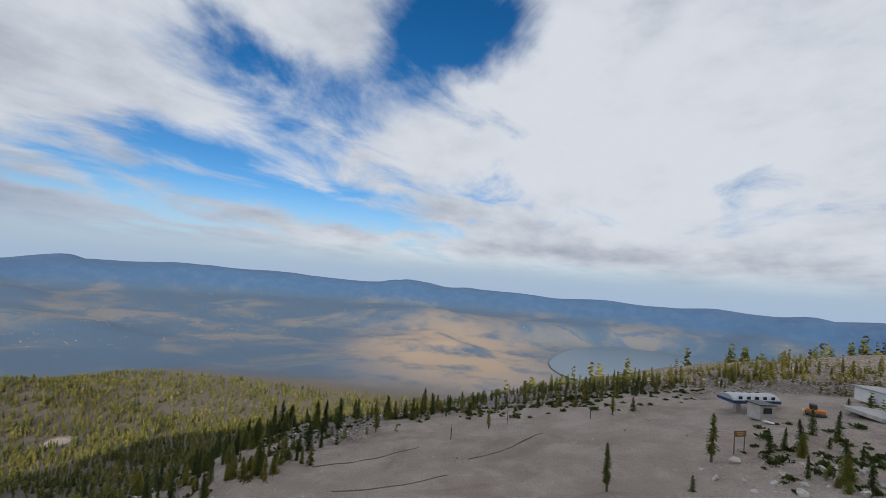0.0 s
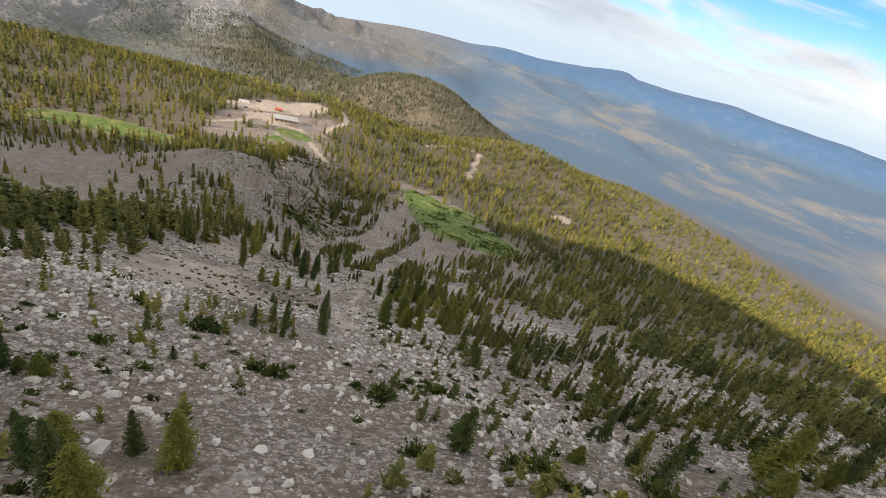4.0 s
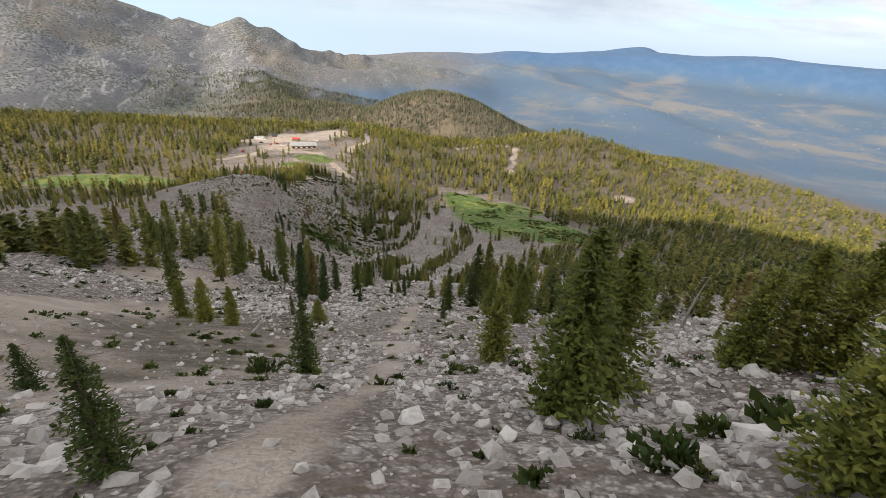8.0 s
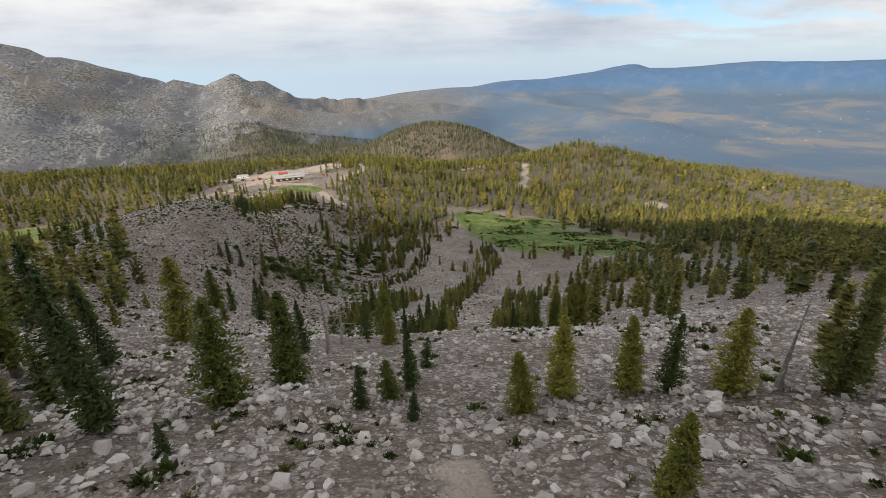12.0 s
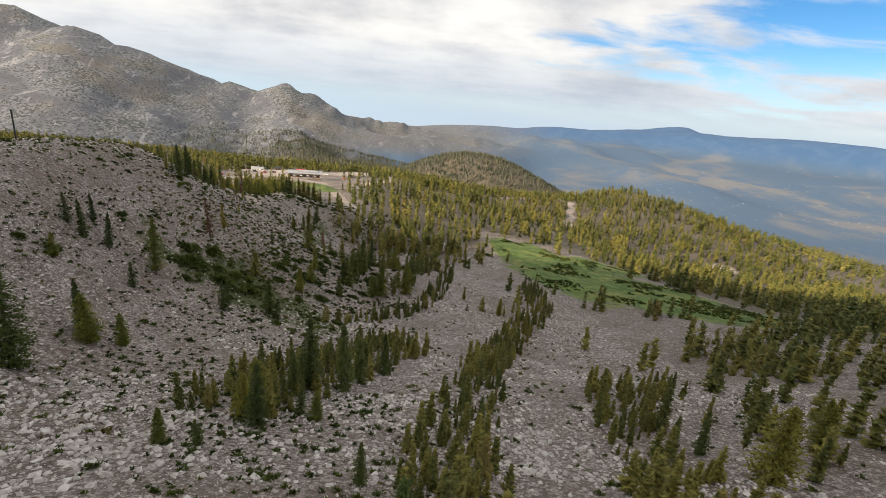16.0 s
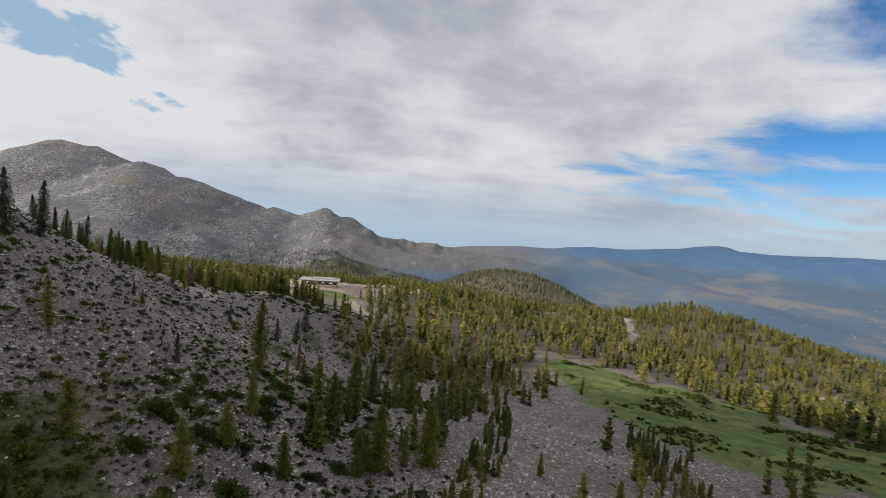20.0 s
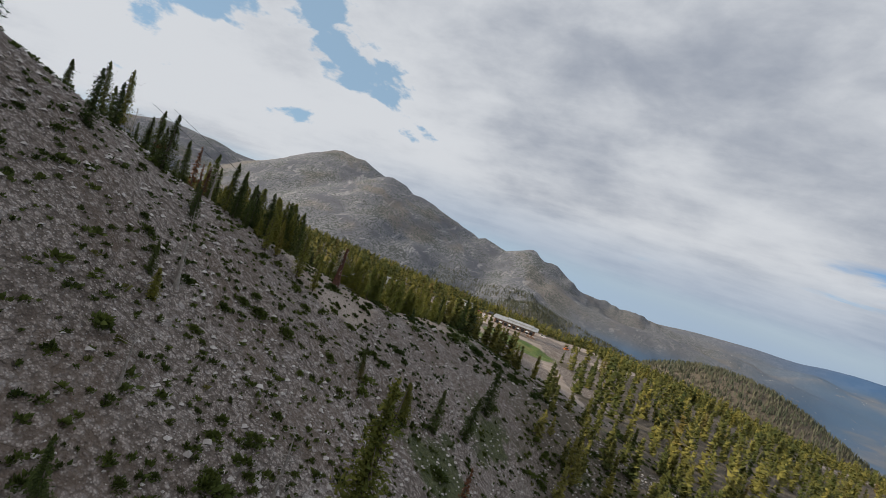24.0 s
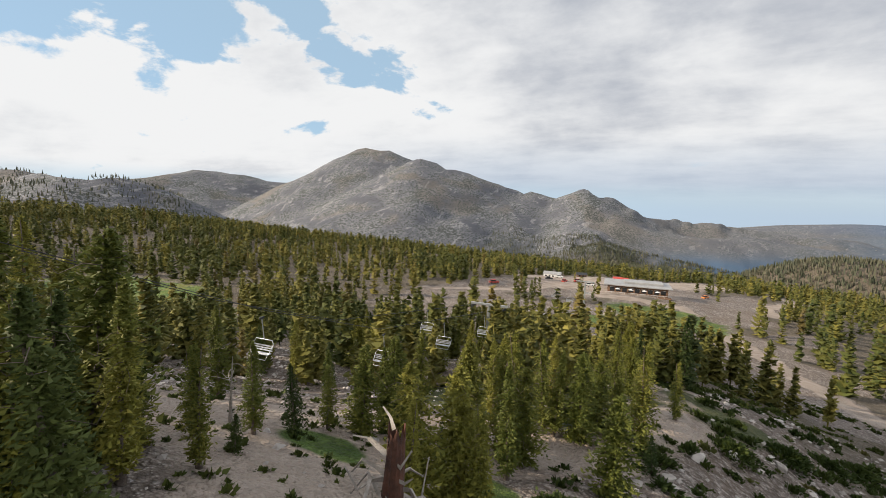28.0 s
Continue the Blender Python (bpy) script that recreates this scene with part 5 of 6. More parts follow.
while len(spots) < 46 and tries < 9000:
    tries += 1
    x, y = float(r7.uniform(55, 122)), float(r7.uniform(488, 560))
    if float(bench_wood(np.array([x]), np.array([y]), 1)[0]) < 0.5 or math.hypot(x - 98, y - 496) < 10 or abs(x - 82) < 2.5:
        continue
    if min([math.hypot(x - a, y - b) for a, b in spots] or [9]) > 3.0:
        spots.append((x, y))
for x, y in spots:
    kind, share = ((TALL, 0.85), (BROAD, 1.2), (FIR, 1.0))[int(r7.choice(3, p=(0.4, 0.42, 0.18)))]
    put(kind, x, y, share * float(r7.uniform(0.75, 1.1)))
for kind, x, y, s in ((FIR, 80.0, 489.0, 1.35), (TALL, 76.0, 491.0, 0.95), (BROAD, 82.0, 494.0, 1.00), (BROAD, 84.0, 490.0, 0.80), (TALL, 72.0, 495.0, 1.00), (TALL, 68.0, 499.0, 1.00), (BROAD, 85.5, 487.0, 0.60), (TALL, 78.0, 497.0, 0.85), (FIR, 74.0, 486.0, 1.20), (TALL, 64.0, 492.0, 1.00), (BROAD, 79.0, 484.0, 0.90), (BROAD, 86.0, 494.0, 0.60), (TALL, 97.5, 513.0, 0.95), (TALL, 94.0, 517.0, 0.80), (YOUNG, 95.0, 506.0, 0.90), (YOUNG, 88.5, 497.0, 0.70), (FIR, 72.0, 474.0, 1.25), (FIR, 66.0, 470.0, 1.20), (FIR, 60.0, 466.0, 1.30), (THIN, 78.0, 480.0, 1.00), (FIR, 86.0, 470.0, 0.90), (FIR, 92.0, 462.0, 0.70), (TALL, 60.0, 480.0, 0.90), (YOUNG, 106.0, 517.0, 1.00), (BROAD, 103.0, 521.0, 0.90)):
    put(kind, x, y, s)
for x, y in ((128, 70), (145, 87), (148, 88), (151, 90), (146, 82), (121, 76), (124, 79), (144, 64), (150, 44), (122, 25), (132, 12), (123, 16), (158, 22), (162, 18), (158, 60), (160, 50), (176, 31), (140, 90), (137, 86), (156, 86), (160, 80), (166, 62), (170, 52), (174, 40), (178, 24), (118, 84), (112, 82), (106, 78)):
    put(YOUNG if r7.uniform() < 0.6 else THIN, x, y, float(r7.uniform(0.6, 1.05)))
for cx, cy, r, count, lo, hi in ((146, 82, 8, 12, 0.45, 0.85), (124, 76, 7, 8, 0.4, 0.75), (163, 55, 8, 8, 0.4, 0.7), (173, 34, 8, 6, 0.35, 0.6), (127, 3, 5, 4, 0.25, 0.45), (112, 92, 8, 5, 0.4, 0.7), (154, 98, 8, 6, 0.4, 0.7)):
    for _ in range(count):
        put((FIR, BROAD, YOUNG, LOW)[int(r7.integers(0, 4))], cx + float(r7.normal(0, r * 0.6)), cy + float(r7.normal(0, r * 0.6)), float(r7.uniform(lo, hi)) * 1.15)
CLUMPS = ((136, 104), (127, 86), (131, 85), (138, 96), (139, 90), (150, 89), (141, 84), (126, 91), (124, 114), (120, 88), (114, 96), (116, 85), (155, 86), (132, 72), (121, 74), (119, 81), (160, 67), (200, 57), (196, 24), (180, 16), (139, -4), (125, 1), (153, -15), (135, 1), (190, -7), (156, 78), (124, 71), (114, 104), (110, 111), (106, 113), (117, 120), (122, 128), (146, 108), (150, 116), (157, 122), (163, 130), (170, 118))
for cx, cy in CLUMPS:
    for _ in range(int(r7.integers(3, 7))):
        put((FIR, FIR, BROAD, YOUNG, LOW)[int(r7.integers(0, 5))], cx + float(r7.normal(0, 1.9)), cy + float(r7.normal(0, 1.9)), float(r7.uniform(0.35, 0.72)))
for x, y, s in ((164.6, 217.6, 1.8), (167.8, 219.4, 1.6)):
    put(BROAD, x, y, s)
put(BROAD, 149.5, 163.0, 0.85)
put(BROAD, 151.5, 161.0, 0.75)
for k in (*KINDS, TALL, LOW):
    k.location = (-420, -620 + 12 * (*KINDS, TALL, LOW).index(k), float(height(-420.0, -620.0 + 12 * (*KINDS, TALL, LOW).index(k))))


SNAGS = [snag_kind(4.5, 14, 5), snag_kind(6.5, 18, 6), snag_kind(3.0, 14, 8)]
for x, y, k, lean in ((169, 148, 1, 12), (172, 146, 0, -8), (167, 143, 2, 20), (121, 182, 1, 4), (133, 205, 0, 10), (176, 160, 0, 14), (164, 186, 1, -12), (128, 250, 0, 6), (146, 262, 1, 4), (133, 268, 0, -6), (68, 472, 1, 4), (74, 468, 0, -5), (110, 455, 1, 6), (119, 446, 0, 3), (84, 500, 0, 0), (150, 118, 2, 25), (146, 112, 2, -20), (118, 92, 2, 10), (116, 80, 2, -15), (108, 88, 0, 5), (172, 190, 1, 0), (58, 476, 1, 0), (63, 470, 1, 5)):
    put(SNAGS[k], x, y, float(r7.uniform(0.8, 1.2)), None, lean)
for n, k in enumerate(SNAGS):
    k.location = (-440, -620 + 12 * n, float(height(-440.0, -620.0 + 12 * n)))


def big_snag():
    """The thick broken stump with split red wood on the bench."""
    x, y = 100.3, 493.0
    r = np.random.default_rng(3)
    thing = tagged(new("broken_snag"), "tall broken snag of split red-brown wood with pale curling limbs", "dead tree")
    thing.location = (x, y, float(height(x, y)) - 0.2)
    thing.scale = (1.25, 1.25, 1.42)
    a = np.arange(14) * 2 * np.pi / 14
    rings = []
    for k, z in enumerate(np.linspace(0, 4.6, 9)):
        rad = (0.44 - 0.055 * z) * (1 + 0.55 * math.exp(-z * 1.6)) * (1 + 0.16 * np.sin(3 * a + z) + r.normal(0, 0.06, 14))
        top = (0.9 * r.uniform(0, 1, 14) if k == 8 else 0)
        rings.append(np.stack([rad * np.cos(a) + 0.05 * z, rad * np.sin(a), z + top + 0 * a], 1))
    v = np.concatenate(rings)
    i = (np.arange(8)[:, None] * 14 + np.arange(14)).ravel()
    j = (np.arange(8)[:, None] * 14 + (np.arange(14) + 1) % 14).ravel()
    part("trunk", mesh_of("trunk", v, np.concatenate([np.stack([i, j, j + 14], 1), np.stack([i, j + 14, i + 14], 1)]), RED_WOOD), RED_WOOD, thing)
    for _ in range(26):
        limb = part("limb", mesh_of("limb", *bare_limbs(r, 4.9, 1.7, 1, 0.3, 0.075), GREY_WOOD), GREY_WOOD, thing, "pale dead limb")
    part("litter", mesh_of("litter", *joined(*[tube([(r.normal(0, 1.1), r.normal(0, 1.1), 0.25), (r.normal(0, 1.1), r.normal(0, 1.1), 0.3)], 0.04, 0.02, 3) for _ in range(40)]), GREY_WOOD), GREY_WOOD, thing, "fallen bark and twigs round the foot")


big_snag()


def log_kind(long, seed):
    r = np.random.default_rng(seed)
    pts = [(k * long / 4, r.normal(0, 0.06), 0.12 + r.normal(0, 0.03)) for k in range(5)]
    thing = tagged(new("fallen_log"), "weathered grey log lying across the stones", "log", "fallen logs")
    part("stem", mesh_of("stem", *tube(pts, 0.14, 0.05, 7), GREY_WOOD, True), GREY_WOOD, thing)
    for k in (1, 2, 3):
        part("stub", mesh_of("stub", *tube([pts[k], (pts[k][0] + 0.3, r.normal(0, 0.5), 0.4)], 0.04, 0.012, 3), GREY_WOOD), GREY_WOOD, thing)
    return thing


LOGS = [log_kind(4.0, 1), log_kind(2.6, 2)]
for n in range(46):
    y = float(r7.uniform(90, 500)) if n < 34 else float(r7.uniform(60, 110))
    x = float(path_x(y) + r7.choice((-1, 1)) * r7.uniform(3, 24))
    slope = math.degrees(math.atan(float(height(x, y + 1) - height(x, y - 1)) / 2))
    copy_thing(LOGS[n % 2], pose(x, y, float(height(x, y)), slope, 0, float(r7.uniform(0, 360))) @ Matrix.Scale(float(r7.uniform(0.5, 1.1)), 4))
for n, k in enumerate(LOGS):
    k.location = (-450, -620 + 8 * n, float(height(-450.0, -620.0 + 8 * n)))

# boulders
BOULDER = [mesh_of("boulder", *rock(r7, 0.6, True), STONE, False) for _ in range(9)]
BIG = ((124.5, 97.5, 1.2), (126, 96, 0.9), (122.5, 97, 0.8), (151, 166, 1.3), (154, 168, 1.1), (153, 171, 0.9), (148, 168, 0.8), (157, 170, 1.0), (160, 173, 1.4), (164, 169, 1.0), (166, 240, 1.6), (163, 237, 1.2), (169, 243, 1.5), (160, 239, 1.0), (158, 236, 1.1), (131, 226, 1.1), (128, 235, 1.4), (134, 238, 1.2), (138, 243, 1.0), (144, 247, 1.1), (117, 146, 1.3), (126, 148, 0.9), (138, 140, 0.8), (112, 154, 1.0), (104, 522, 1.8), (107, 517, 1.6), (109, 524, 1.4), (103, 519, 1.0), (112, 529, 1.5), (116, 533, 1.2), (122, 6, 1.6), (118, 2, 1.4), (126, 0, 1.3), (130, -4, 1.2), (123, 10, 1.0))
BIG = BIG + tuple((127 + float(r7.normal(0, 4.5)), 1 + float(r7.normal(0, 4.5)), float(r7.uniform(0.5, 1.4))) for _ in range(45))
n = 0
while n < 300:
    if n < len(BIG):
        x, y, s = BIG[n]
    else:
        y = float(r7.uniform(98, 330))
        x, s = float(path_x(y) + r7.normal(0, 13)), float(r7.uniform(0.35, 0.8))
        if float(scree(np.array([x]), np.array([y]))[0]) < r7.uniform(0.1, 0.8):
            continue
    ob = new("boulder", BOULDER[n % 9])
    ob.matrix_world = pose(x, y, float(height(x, y)) + 0.06 * s, *r7.uniform(-25, 25, 2), r7.uniform(0, 360)) @ Matrix.Diagonal((s, s * 0.85, s * 0.75, 1))
    tagged(ob, "angular pale grey granite boulder on the slope", "boulder", "boulders")
    n += 1

# round shrubs
SHRUBS = [mesh_of("shrub", *bush(r7, 460, 0.125, 0.5), SHRUB, tint=np.full(460 * 4, t)) for t in (0.1, 0.35, 0.6, 0.8)]
MATS = [mesh_of("shrub", *bush(r7, 1500, 0.075, 0.34), SHRUB, tint=np.full(1500 * 4, t)) for t in (0.15, 0.4, 0.7)]
MAT_PLACES = ((130.2, 424.1, 2.1), (132.7, 424.5, 2.1), (138.1, 424.8, 2.0), (138.2, 429.8, 2.2), (135.3, 440.0, 2.5), (138.9, 442.0, 2.5), (148.5, 437.2, 2.3), (135.5, 455.3, 2.6), (142.3, 520.1, 2.2), (148.4, 454.5, 2.8), (157.1, 490.7, 2.4), (131.0, 485.1, 2.4), (131.6, 430.0, 2.2), (133.1, 416.0, 1.9), (156.9, 520.7, 2.4), (163.9, 537.2, 2.2), (141.8, 448.2, 2.6), (142.0, 427.3, 2.1), (115.5, 397.7, 3.0), (117.9, 400.8, 3.2), (120.8, 404.9, 3.2), (124.3, 406.4, 3.0), (128.2, 404.5, 2.6), (130.3, 404.0, 2.2), (143.8, 418.0, 2.2), (118.5, 392.8, 2.0), (131.3, 432.1, 2.4), (134.4, 429.5, 2.0), (121.9, 367.8, 1.2), (129.5, 366.4, 1.2), (115.1, 406.7, 2.4), (104.0, 369.2, 1.6), (106.6, 372.1, 2.2), (127.7, 193.1, 0.9), (129.6, 192.4, 0.8), (131.0, 195.9, 0.7), (134.2, 188.8, 0.7), (135.3, 186.2, 0.6), (133.6, 186.1, 0.8), (131.1, 188.6, 0.8), (141.1, 197.6, 0.5), (141.3, 191.7, 0.4), (143.4, 191.3, 0.5), (139.6, 186.2, 0.4), (133.0, 192.4, 0.6), (134.9, 192.4, 0.5), (135.5, 184.8, 0.7), (135.6, 188.7, 0.6), (138.4, 187.0, 0.4), (117, 400, 4.6), (123, 400.5, 4.6), (129, 403, 3.4), (114, 404, 3.6), (118, 410, 4.0), (144, 417.5, 3.4), (137, 425, 3.0), (130, 438, 2.6), (204.5, 515, 3.4), (224, 545, 3.2), (150, 438, 2.8), (134, 435, 2.8), (140, 443, 3.2), (140, 451, 3.4), (137, 454, 2.4), (131, 425, 3.2), (128, 431, 2.0), (142, 464, 3.0), (102, 506, 2.0), (106, 520, 2.4), (112, 530, 3.0), (117, 536, 3.4), (122, 543, 3.0), (126, 549, 3.0), (104, 500, 1.8))
PLACES = [(102, 490, 1.6), (106, 487, 1.0), (110, 486, 1.2), (101, 472, 0.9), (103, 480, 0.9), (111, 465, 1.6), (113, 468, 1.6), (109, 466, 1.1), (144, 135, 0.7), (150, 133, 0.8), (146, 129, 0.8), (141, 130, 0.9), (136.5, 129, 0.9), (139, 128.5, 1.1), (143, 131, 0.7), (148, 136, 0.8), (152, 137.5, 0.9), (155, 140, 0.7), (131, 131, 0.7), (132, 176, 0.6), (137, 172, 0.6), (143, 186, 0.5), (147, 224, 0.6), (153, 226, 0.7), (150, 240, 0.5), (130, 93, 0.8), (134, 100, 0.7), (122, 110, 0.8), (135, 140, 0.5), (138, 143, 0.45), (141, 146, 0.5)]
for _ in range(110):
    x, y = float(r7.uniform(92, 152)), float(r7.uniform(400, 500))
    PLACES.append((x, y, float(r7.uniform(0.4, 1.3))))
for _ in range(60):
    y = float(r7.uniform(100, 330))
    PLACES.append((float(path_x(y) + r7.normal(0, 16)), y, float(r7.uniform(0.3, 0.75))))
for _ in range(26):
    y = float(r7.uniform(406, 474))
    PLACES.append((float(126 + 0.32 * (y - 405) + r7.uniform(-3, 22)), y, float(r7.uniform(1.8, 3.1))))
for n, (x, y, s) in enumerate((*PLACES, *MAT_PLACES)):
    ob = new("shrub", SHRUBS[n % 4] if s < 1.75 else MATS[n % 3])
    dx, dy = float(height(x + 1, y) - height(x - 1, y)) / 2, float(height(x, y + 1) - height(x, y - 1)) / 2
    ob.matrix_world = pose(x, y, float(height(x, y)) - 0.1, math.degrees(math.atan(dy)) * 0.7, -math.degrees(math.atan(dx)) * 0.7, 0) @ pose(0, 0, 0, 0, 0, r7.uniform(0, 360)) @ Matrix.Scale(s, 4)
    tagged(ob, "low rounded green mountain shrub on scree", "shrub", "shrubs on the slope")


# low dark tubes laid on the sandy top in place of its trench grooves
for n, line in enumerate((((118, 58), (122, 50), (127, 44)), ((112, 60), (114, 52), (118, 44)), ((126, 66), (131, 58), (138, 52)), ((106, 52), (109, 44), (112, 37)), ((134, 44), (139, 38), (146, 33)))):
    pts = []
    for (ax, ay), (bx, by) in zip(line, line[1:]):
        for k in range(6):
            x, y = ax + (bx - ax) * k / 6 + float(r7.normal(0, 0.08)), ay + (by - ay) * k / 6 + float(r7.normal(0, 0.08))
            pts.append((x, y, float(height(x, y)) + 0.02))
    ob = new("water_bar", mesh_of("water_bar", *tube(pts, 0.10, 0.07, 6), BARK, True))
    tagged(ob, "dark tube laid on the sand for a trench line", "water bar", "water bars")

# ---- what people have built ----
def box(sx, sy, sz, x=0.0, y=0.0, z=0.0, bevel=0.02, turn=0.0):
    """A bevelled block standing on z."""
    bm = bmesh.new()
    bmesh.ops.create_cube(bm, size=1, matrix=pose(x, y, z + sz / 2, 0, 0, turn) @ Matrix.Diagonal((sx, sy, sz, 1)))
    if bevel:
        bmesh.ops.bevel(bm, geom=list(bm.edges), offset=bevel, segments=1, affect="EDGES")
    return bm


def rod(points, r=0.05, sides=8, mat=None, name="rod"):
    return mesh_of(name, *tube(points, r, r, sides), mat, True)


def thing_at(name, label, category, x, y, turn=0.0, lift=0.0, group="", z=None):
    ob = tagged(new(name), label, category, group)
    ob.matrix_world = pose(x, y, (float(height(x, y)) if z is None else z) + lift, 0, 0, turn)
    return ob


def lift_terminal():
    """Top station of the chairlift: a barrel-roofed drive housing on two piers."""
    t = thing_at("lift_terminal", "barrel-roofed silver and dark blue chairlift terminal on two concrete piers", "lift terminal", 157.5, 0.0, 28, 0, z=float(height(156.0, 2.0)))
    t.scale = (0.66, 0.66, 0.66)
    a = np.linspace(math.radians(8), math.radians(172), 13)
    bm = bmesh.new()
    rows = []
    for y in (-7.2, -6.9, 6.9, 7.2):
        k = 0.94 if abs(y) > 7 else 1.0
        rows.append([bm.verts.new((2.7 * k * math.cos(u), y, 3.3 + 1.75 * k * math.sin(u))) for u in a])
    for p, q in zip(rows, rows[1:]):
        for i in range(12):
            bm.faces.new((p[i], p[i + 1], q[i + 1], q[i]))
    bm.faces.new(rows[0])
    bm.faces.new(rows[-1][::-1])
    roof = part("roof", bm, STEEL, t, "curved silver metal roof")
    part("skirt", box(5.5, 14.6, 0.75, 0, 0, 3.0, 0.08), BLUE_STEEL, t, "dark blue lower skirt")
    for k in range(5):
        for side in (-1, 1):
            w = part("window", box(0.1, 1.15, 0.8, side * 2.42, -5.0 + 2.5 * k, 3.95, 0.02), GLASS, t, "small dark window in the roof")
            w.rotation_euler = (0, 0, 0)
    for y in (-3.6, 3.6):
        part("pier", box(1.1, 1.3, 3.2, 0, y, -0.2, 0.06), CONCRETE, t)
    part("bullwheel", mesh_of("bullwheel", *tube([(1.9 * math.cos(u), 6.2 + 1.9 * math.sin(u), 2.85) for u in np.linspace(0, 6.283, 25)], 0.10, 0.10, 6), STEEL, True), STEEL, t)
    hut = thing_at("operator_hut", "small grey operator hut beside the lift terminal", "hut", 150.5, 0.5, 28)
    part("wall", box(2.4, 2.8, 2.3, 0, 0, 0, 0.03), CONCRETE, hut)
    part("roof", box(2.8, 3.2, 0.16, 0, 0, 2.3, 0.03), DARK, hut)
    part("window", box(0.06, 1.6, 0.9, -1.21, 0, 1.05, 0.01), GLASS, hut)
    part("door", box(0.9, 0.06, 1.95, 0.4, -1.41, 0, 0.01), BLUE_STEEL, hut)
    board = thing_at("white_board", "white board lying on the sand", "board", 147.0, 0.5, 40)
    part("sheet", box(1.6, 0.9, 0.06, 0, 0, 0.02, 0.01), WHITE, board)
    cat = thing_at("snow_groomer", "orange tracked snow groomer parked on dirt", "vehicle", 154.5, -8.5, 70)
    cat.scale = (0.7, 0.7, 0.7)
    part("body", box(3.6, 2.0, 0.8, 0, 0, 0.7, 0.12), ORANGE, cat)
    cab = part("cab", box(1.5, 1.8, 1.1, 0.5, 0, 1.5, 0.2), DARK, cat, "dark glazed cab")
    for side in (-1, 1):
        part("track", box(3.9, 0.75, 0.8, 0, side * 1.25, 0.02, 0.25), DARK, cat)
    part("blade", box(0.25, 3.4, 0.8, 2.3, 0, 0.2, 0.05), YELLOW, cat, "yellow front blade")
    slab = thing_at("concrete_slab", "pale concrete slab with a white pipe at its edge", "slab", 152.5, -16.0, 15)
    part("deck", box(7.0, 6.0, 0.6, 0, 0, 0.0, 0.04), CONCRETE, slab)
    part("pipe", rod([(-3.0, 2.6, 0.5), (-3.0, 2.6, 1.7)], 0.14, 10, WHITE, "pipe"), WHITE, slab)
    shed = thing_at("white_shed", "low white shed beyond the slab", "shed", 160.0, -20.0, 15)
    part("wall", box(6.0, 4.0, 2.2, 0, 0, 0, 0.03), WHITE, shed)
    part("roof", box(6.6, 4.6, 0.2, 0, 0, 2.2, 0.04), ROOF, shed)


def trail_sign():
    s = thing_at("trail_sign", "dark board on two tall timber posts", "sign", 134.5, 8.2, -60)
    for x in (-0.8, 0.8):
        part("post", rod([(x, 0, -0.3), (x, 0, 2.9)], 0.07, 7, TIMBER, "post"), TIMBER, s)
    b = part("board", box(1.9, 0.08, 0.75, 0, -0.09, 2.15, 0.01), TIMBER, s)
    for k in range(2):
        part("lettering", box(1.2 - 0.3 * k, 0.02, 0.1, 0, -0.14, 2.6 - 0.25 * k, 0), YELLOW, s, "unreadable yellow bar of writing")


def crest_sign():
    s = thing_at("warning_sign", "dark red board on two brown timber posts at the crest", "sign", 68.5, 477.0, -150)
    for x in (-0.75, 0.75):
        part("post", rod([(x, 0, -0.3), (x, 0, 4.0)], 0.08, 7, TIMBER, "post"), TIMBER, s)
    part("board", box(1.9, 0.08, 1.0, 0, -0.1, 3.1, 0.01), RED, s, "dark red board")
    for k in range(3):
        part("lettering", box(1.4 - 0.2 * k, 0.02, 0.12, 0, -0.15, 3.85 - 0.28 * k, 0), WHITE, s, "unreadable pale bar of writing")


def pole(x, y, high, wide, label, head=True):
    p = thing_at("trail_pole", label, "pole", x, y, 20, group="poles on the mountain top")
    part("post", rod([(0, 0, -0.4), (0, 0, high)], wide, 8, DARK, "post"), DARK, p)
    if head:
        part("arm", rod([(-0.55, 0, high - 0.15), (0.55, 0, high - 0.15)], wide * 0.6, 6, STEEL, "arm"), STEEL, p)
        for k in (-0.5, 0.0, 0.5):
            part("fitting", box(0.16, 0.16, 0.34, k, 0, high - 0.15, 0.03), STEEL, p)


def pipe_frame():
    """A low frame of pipes at the edge of the sand."""
    s = thing_at("pipe_frame", "low brown pipe frame standing on sand", "frame", 126.0, 97.6, 30)
    for x in (0.8, 2.0):
        part("upright", rod([(x, -0.8, 0), (x, -0.8, 1.1)], 0.045, 6, TIMBER, "upright"), TIMBER, s)
    for z in (0.55, 1.05):
        part("rail", rod([(0.7, -0.8, z), (2.1, -0.8, z)], 0.04, 6, TIMBER, "rail"), TIMBER, s)


